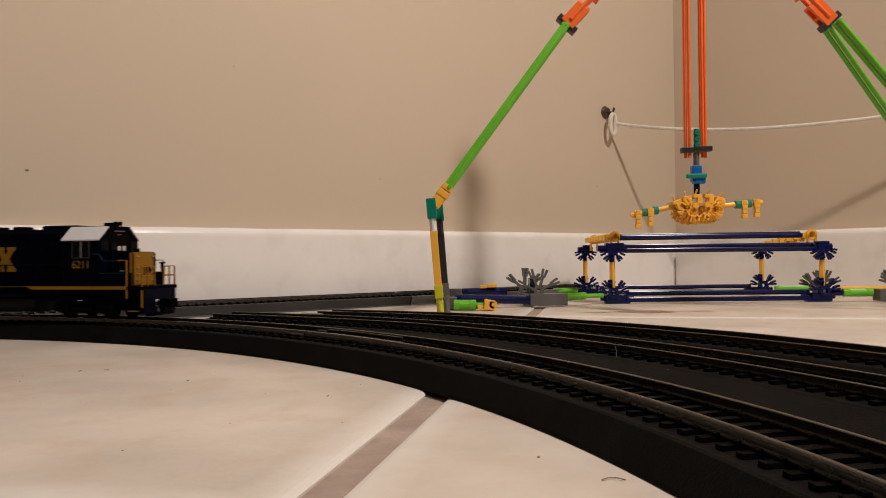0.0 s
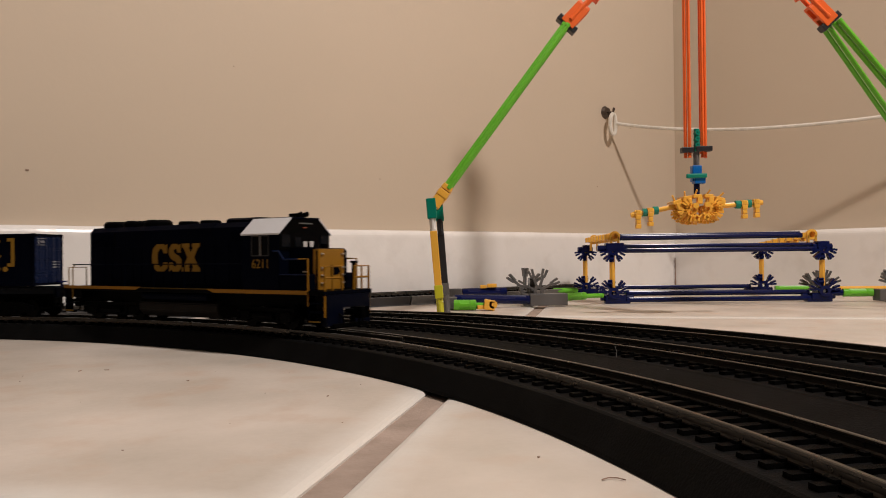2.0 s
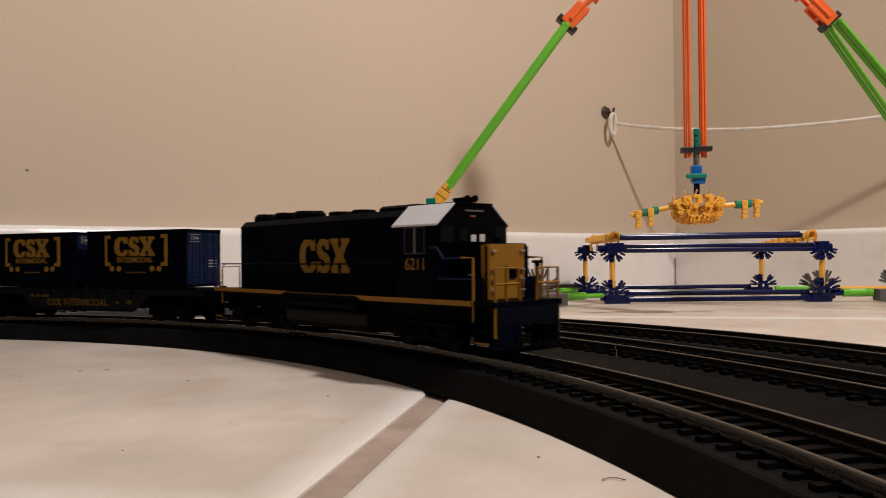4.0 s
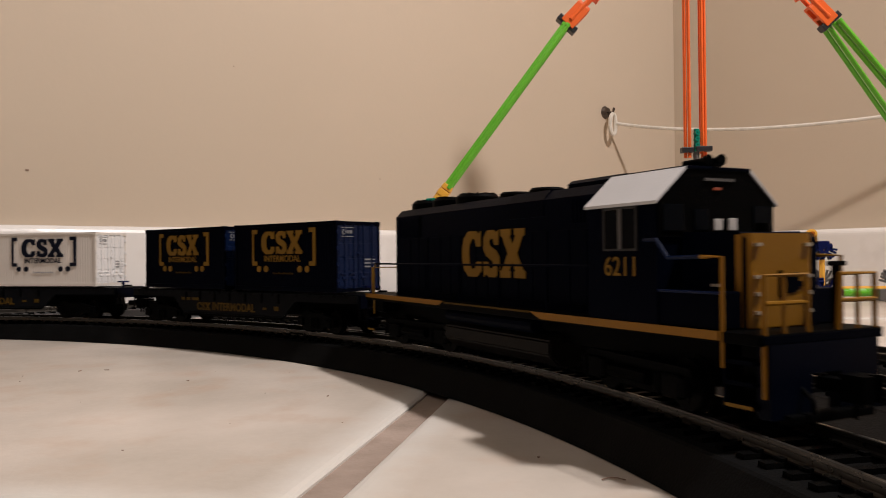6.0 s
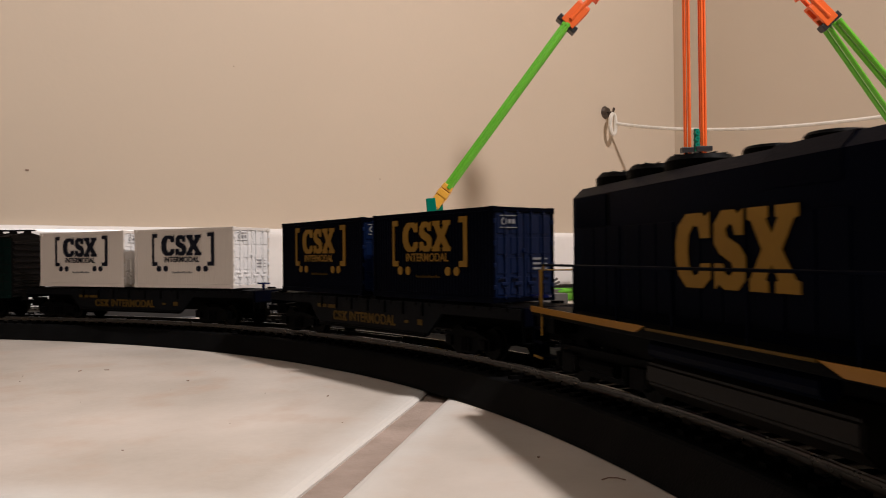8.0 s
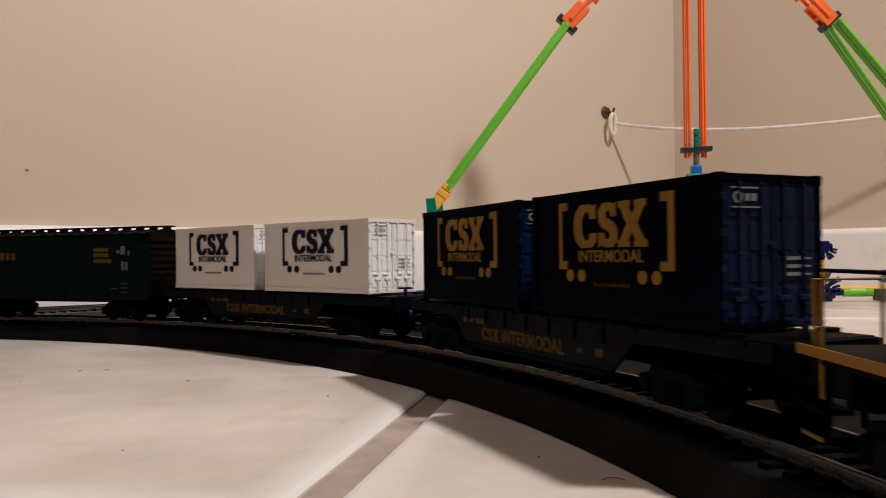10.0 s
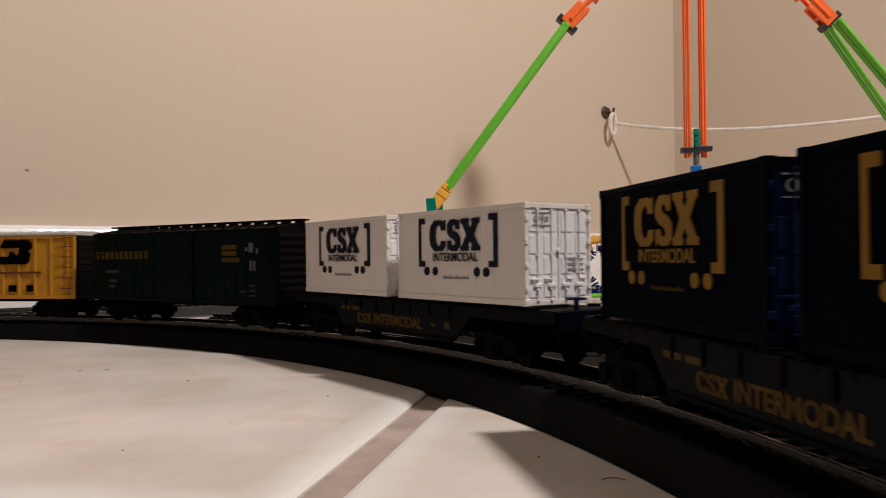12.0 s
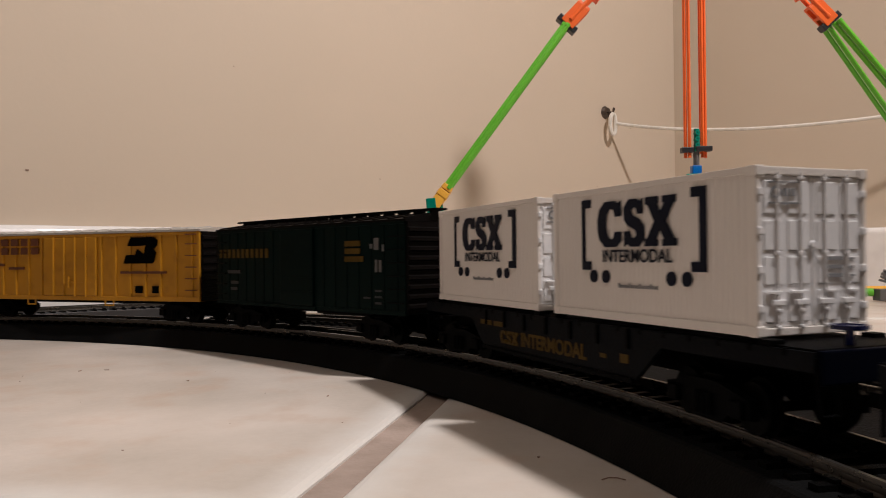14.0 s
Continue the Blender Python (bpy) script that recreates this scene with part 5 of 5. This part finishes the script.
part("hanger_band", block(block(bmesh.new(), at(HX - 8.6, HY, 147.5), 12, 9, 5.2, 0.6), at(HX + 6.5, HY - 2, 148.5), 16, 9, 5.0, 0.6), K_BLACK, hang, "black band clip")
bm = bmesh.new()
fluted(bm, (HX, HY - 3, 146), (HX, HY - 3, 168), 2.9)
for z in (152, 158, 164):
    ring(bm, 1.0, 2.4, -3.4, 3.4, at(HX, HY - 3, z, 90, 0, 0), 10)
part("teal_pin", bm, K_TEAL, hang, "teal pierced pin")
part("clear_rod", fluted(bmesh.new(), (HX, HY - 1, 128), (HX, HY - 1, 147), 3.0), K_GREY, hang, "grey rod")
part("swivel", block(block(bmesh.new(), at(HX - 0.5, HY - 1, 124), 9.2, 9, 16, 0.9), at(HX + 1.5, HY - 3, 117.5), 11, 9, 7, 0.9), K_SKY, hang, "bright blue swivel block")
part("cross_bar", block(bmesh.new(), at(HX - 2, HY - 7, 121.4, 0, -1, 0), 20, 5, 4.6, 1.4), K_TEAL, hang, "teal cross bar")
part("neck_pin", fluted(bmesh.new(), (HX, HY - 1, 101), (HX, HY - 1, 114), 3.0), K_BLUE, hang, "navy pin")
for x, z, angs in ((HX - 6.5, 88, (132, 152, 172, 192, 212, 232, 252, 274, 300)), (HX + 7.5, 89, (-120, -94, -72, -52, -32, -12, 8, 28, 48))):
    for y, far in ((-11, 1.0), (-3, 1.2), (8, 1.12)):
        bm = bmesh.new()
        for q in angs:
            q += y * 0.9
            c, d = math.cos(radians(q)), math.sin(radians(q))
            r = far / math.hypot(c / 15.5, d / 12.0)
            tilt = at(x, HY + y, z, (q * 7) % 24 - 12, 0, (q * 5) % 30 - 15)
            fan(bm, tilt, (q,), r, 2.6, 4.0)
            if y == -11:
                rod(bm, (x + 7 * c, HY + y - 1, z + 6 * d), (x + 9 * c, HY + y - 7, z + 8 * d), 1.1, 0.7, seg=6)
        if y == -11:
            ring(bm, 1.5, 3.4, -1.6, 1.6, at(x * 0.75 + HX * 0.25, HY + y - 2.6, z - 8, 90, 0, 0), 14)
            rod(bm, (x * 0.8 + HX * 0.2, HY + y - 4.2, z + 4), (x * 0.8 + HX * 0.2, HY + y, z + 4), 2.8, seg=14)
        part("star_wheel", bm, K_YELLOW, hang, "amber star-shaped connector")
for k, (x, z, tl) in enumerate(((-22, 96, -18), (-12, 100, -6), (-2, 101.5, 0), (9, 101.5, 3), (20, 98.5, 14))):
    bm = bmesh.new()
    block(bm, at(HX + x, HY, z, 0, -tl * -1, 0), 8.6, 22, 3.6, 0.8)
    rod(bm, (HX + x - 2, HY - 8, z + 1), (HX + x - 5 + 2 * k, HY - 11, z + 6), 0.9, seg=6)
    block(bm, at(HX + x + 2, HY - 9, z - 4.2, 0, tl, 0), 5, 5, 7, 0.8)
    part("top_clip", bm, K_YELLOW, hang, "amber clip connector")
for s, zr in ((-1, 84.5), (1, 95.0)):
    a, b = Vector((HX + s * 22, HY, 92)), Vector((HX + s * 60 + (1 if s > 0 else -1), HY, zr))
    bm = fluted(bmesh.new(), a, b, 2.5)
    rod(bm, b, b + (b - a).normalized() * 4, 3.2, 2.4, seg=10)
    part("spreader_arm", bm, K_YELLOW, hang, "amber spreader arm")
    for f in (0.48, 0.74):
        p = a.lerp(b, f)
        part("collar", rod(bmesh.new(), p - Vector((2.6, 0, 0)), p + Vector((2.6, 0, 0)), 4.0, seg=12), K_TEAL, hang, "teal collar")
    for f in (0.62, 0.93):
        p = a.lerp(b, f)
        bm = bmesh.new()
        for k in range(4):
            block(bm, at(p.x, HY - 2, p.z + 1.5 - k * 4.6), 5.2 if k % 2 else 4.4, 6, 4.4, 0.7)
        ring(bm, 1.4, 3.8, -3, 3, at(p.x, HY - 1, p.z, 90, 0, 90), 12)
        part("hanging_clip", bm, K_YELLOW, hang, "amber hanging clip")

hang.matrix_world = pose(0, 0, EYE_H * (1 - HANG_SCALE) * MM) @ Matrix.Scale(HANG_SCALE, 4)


# ---- wall hook and cord ----
def wall_point(s, h, off=0.0):
    p = CORNER - UL * s + NL * off
    return Vector((p.x, p.y, h))


HS = 132.0
hook = thing("wall_hook", "small brown metal hook screwed into the wall", "hook")
bm = bmesh.new()
hp = wall_point(HS, 220)
rod(bm, hp + Vector((NL.x, NL.y, 0)) * 0.3, hp + Vector((NL.x, NL.y, 0)) * 4, 8.0, 5.5, seg=14)
path_rod(bm, [hp + Vector((NL.x, NL.y, 0)) * 3, hp + Vector((NL.x * 12, NL.y * 12, -2)), hp + Vector((NL.x * 14, NL.y * 14, 4))], 1.6, 8)
part("hook_metal", bm, HOOK, hook)
cord = thing("cord", "white cotton cord looped on the hook and stretched across the corner", "cord")
bm = bmesh.new()
loop_pts = []
for k in range(19):
    an = 2 * math.pi * k / 18
    c = hp + Vector((NL.x * 12, NL.y * 12, -16))
    loop_pts.append(c + Vector((UL.x * 5.0 * math.sin(an), UL.y * 5.0 * math.sin(an), 12.5 * math.cos(an))))
path_rod(bm, loop_pts, 2.6, 8)
part("loop", bm, ROPE, cord)
bm = bmesh.new()
a = hp + Vector((NL.x * 14 + UL.x * 5, NL.y * 14 + UL.y * 5, -15))
b3 = CORNER + NL * 430 + UL * 10
b = Vector((b3.x, b3.y, 192))
pts = []
for k in range(61):
    u = k / 60
    p = a.lerp(b, u)
    p.z -= 4 * 17.0 * u * (1 - u) * (1.35 - 0.7 * u)
    pts.append(p)
path_rod(bm, pts, 2.0, 8)
part("span", bm, ROPE, cord)

# ---- crumbs, fibres and scuffs ----
random.seed(7)
specks = bmesh.new()
for k in range(46):
    x, y = random.uniform(-230, 60), random.uniform(150, 400)
    if (Vector((x, y)) - Vector((CX, CY))).length > R1 - 26:
        continue
    s = random.uniform(0.1, 0.24)
    block(specks, at(x, y, s * 0.4, 0, 0, random.uniform(0, 180)), s * random.uniform(1, 4), s, s * 0.8, 0)
for x, y in ((-148, 318), (-138, 320), (-38, 255), (-95, 290)):
    block(specks, at(x, y, 0.4, 0, 0, random.uniform(0, 180)), random.uniform(0.6, 2.0), 0.26, 0.26, 0)
path_rod(specks, [(31.5, 157.5, 0.3), (33, 158.5, 0.4), (34.8, 158.3, 0.4), (36.2, 157.2, 0.3)], 0.14, 5)
block(specks, at(21, 176, 0.2, 0, 0, 30), 0.45, 0.35, 0.3, 0)
tagged(part("crumbs", specks, CRUMB), "scattered dark crumbs on the tiles", "crumbs", kind="stuff")
lint = bmesh.new()
for k in range(170):
    a, r = random.uniform(8, 55), random.choice((R1 + random.uniform(14, 40), 507 + random.uniform(-36, 20), R1 + random.uniform(-16, 16)))
    p = polar(r, a)
    off = abs(r - R1) if r < R1 + 22 else abs(r - 507)
    z = 8.05 if off < 16.4 else max(0.4, 8.0 - (off - 16.8) * 0.33)
    s = random.uniform(0.12, 0.42)
    block(lint, at(p.x, p.y, z + s * 0.4, 0, 0, random.uniform(0, 180)), s * random.uniform(1, 3), s, s * 0.7, 0)
p0 = Vector((63.4, 280.7))
path_rod(lint, [(p0.x + 2.2, p0.y - 6, 1.4), (p0.x + 0.6, p0.y - 3, 3.0), (p0.x - 0.8, p0.y - 1, 5.4), (p0.x - 1.6, p0.y, 8.2), (p0.x - 1.4, p0.y + 0.5, 10.6), (p0.x - 1.9, p0.y + 0.6, 12.6)], 0.14, 5)
tagged(part("lint", lint, DUST), "pale lint and dust on the black roadbed", "dust", kind="stuff")
marks = bmesh.new()
for s, h, w in ((769, 111.7, 1.0), (462, 121, 0.6), (148, 128, 0.8), (610, 210, 0.5), (85, 205, 0.6)):
    p = wall_point(s, h, 0.25)
    block(marks, at(p.x, p.y, p.z, 0, 0, WALL_ANGLE), w * 2.2, 0.4, w, 0)
p = CORNER - UL * 12.4 + NL * 12.4
for z0, z1, w in ((2, 12, 1.6), (11, 22, 1.1), (21, 40, 0.8)):
    block(marks, at(p.x, p.y, (z0 + z1) / 2, 0, 0, WALL_ANGLE - 45), w, 0.7, z1 - z0, 0)
tagged(part("wall_marks", marks, CRUMB), "tiny dark chips in the wall paint", "wall mark", kind="stuff")


# ---- courses ----
def motions():
    times = [k * 0.25 for k in range(57)]
    lead_b, lead_l = 191.8, 385.4
    for ob, lead, dx, dz in ((LOCO, lead_l, 0, 0), (FLAT_B, lead_b, 0, 0), (FLAT_W, 0.0, 0, 0),
                             (CON_B1, lead_b, 38.9, 18.3), (CON_B2, lead_b, -38.9, 18.3),
                             (CON_W1, 0.0, 39.1, 18.3), (CON_W2, 0.0, -39.1, 18.3),
                             (GREEN_CAR, -168.8, 0, 0), (YELLOW_CAR, -351.7, 0, 0)):
        walk(ob, [(t, on_loop(t, lead) @ pose(dx * MM, 0, dz * MM)) for t in times])
    steps = [k * 0.1 for k in range(141)]
    start = phi_at(0.0)
    sets = list(WHEELSETS) + [(o, tuple(o.location), 4.9) for b in FLAT_B.children if b.name.startswith("bogie") for o in b.children]
    for ob, where, r in sets:
        walk(ob, [(t, pose(*where, 0, math.degrees(radians(start - phi_at(t)) * R1 / r), 0)) for t in steps])


motions()
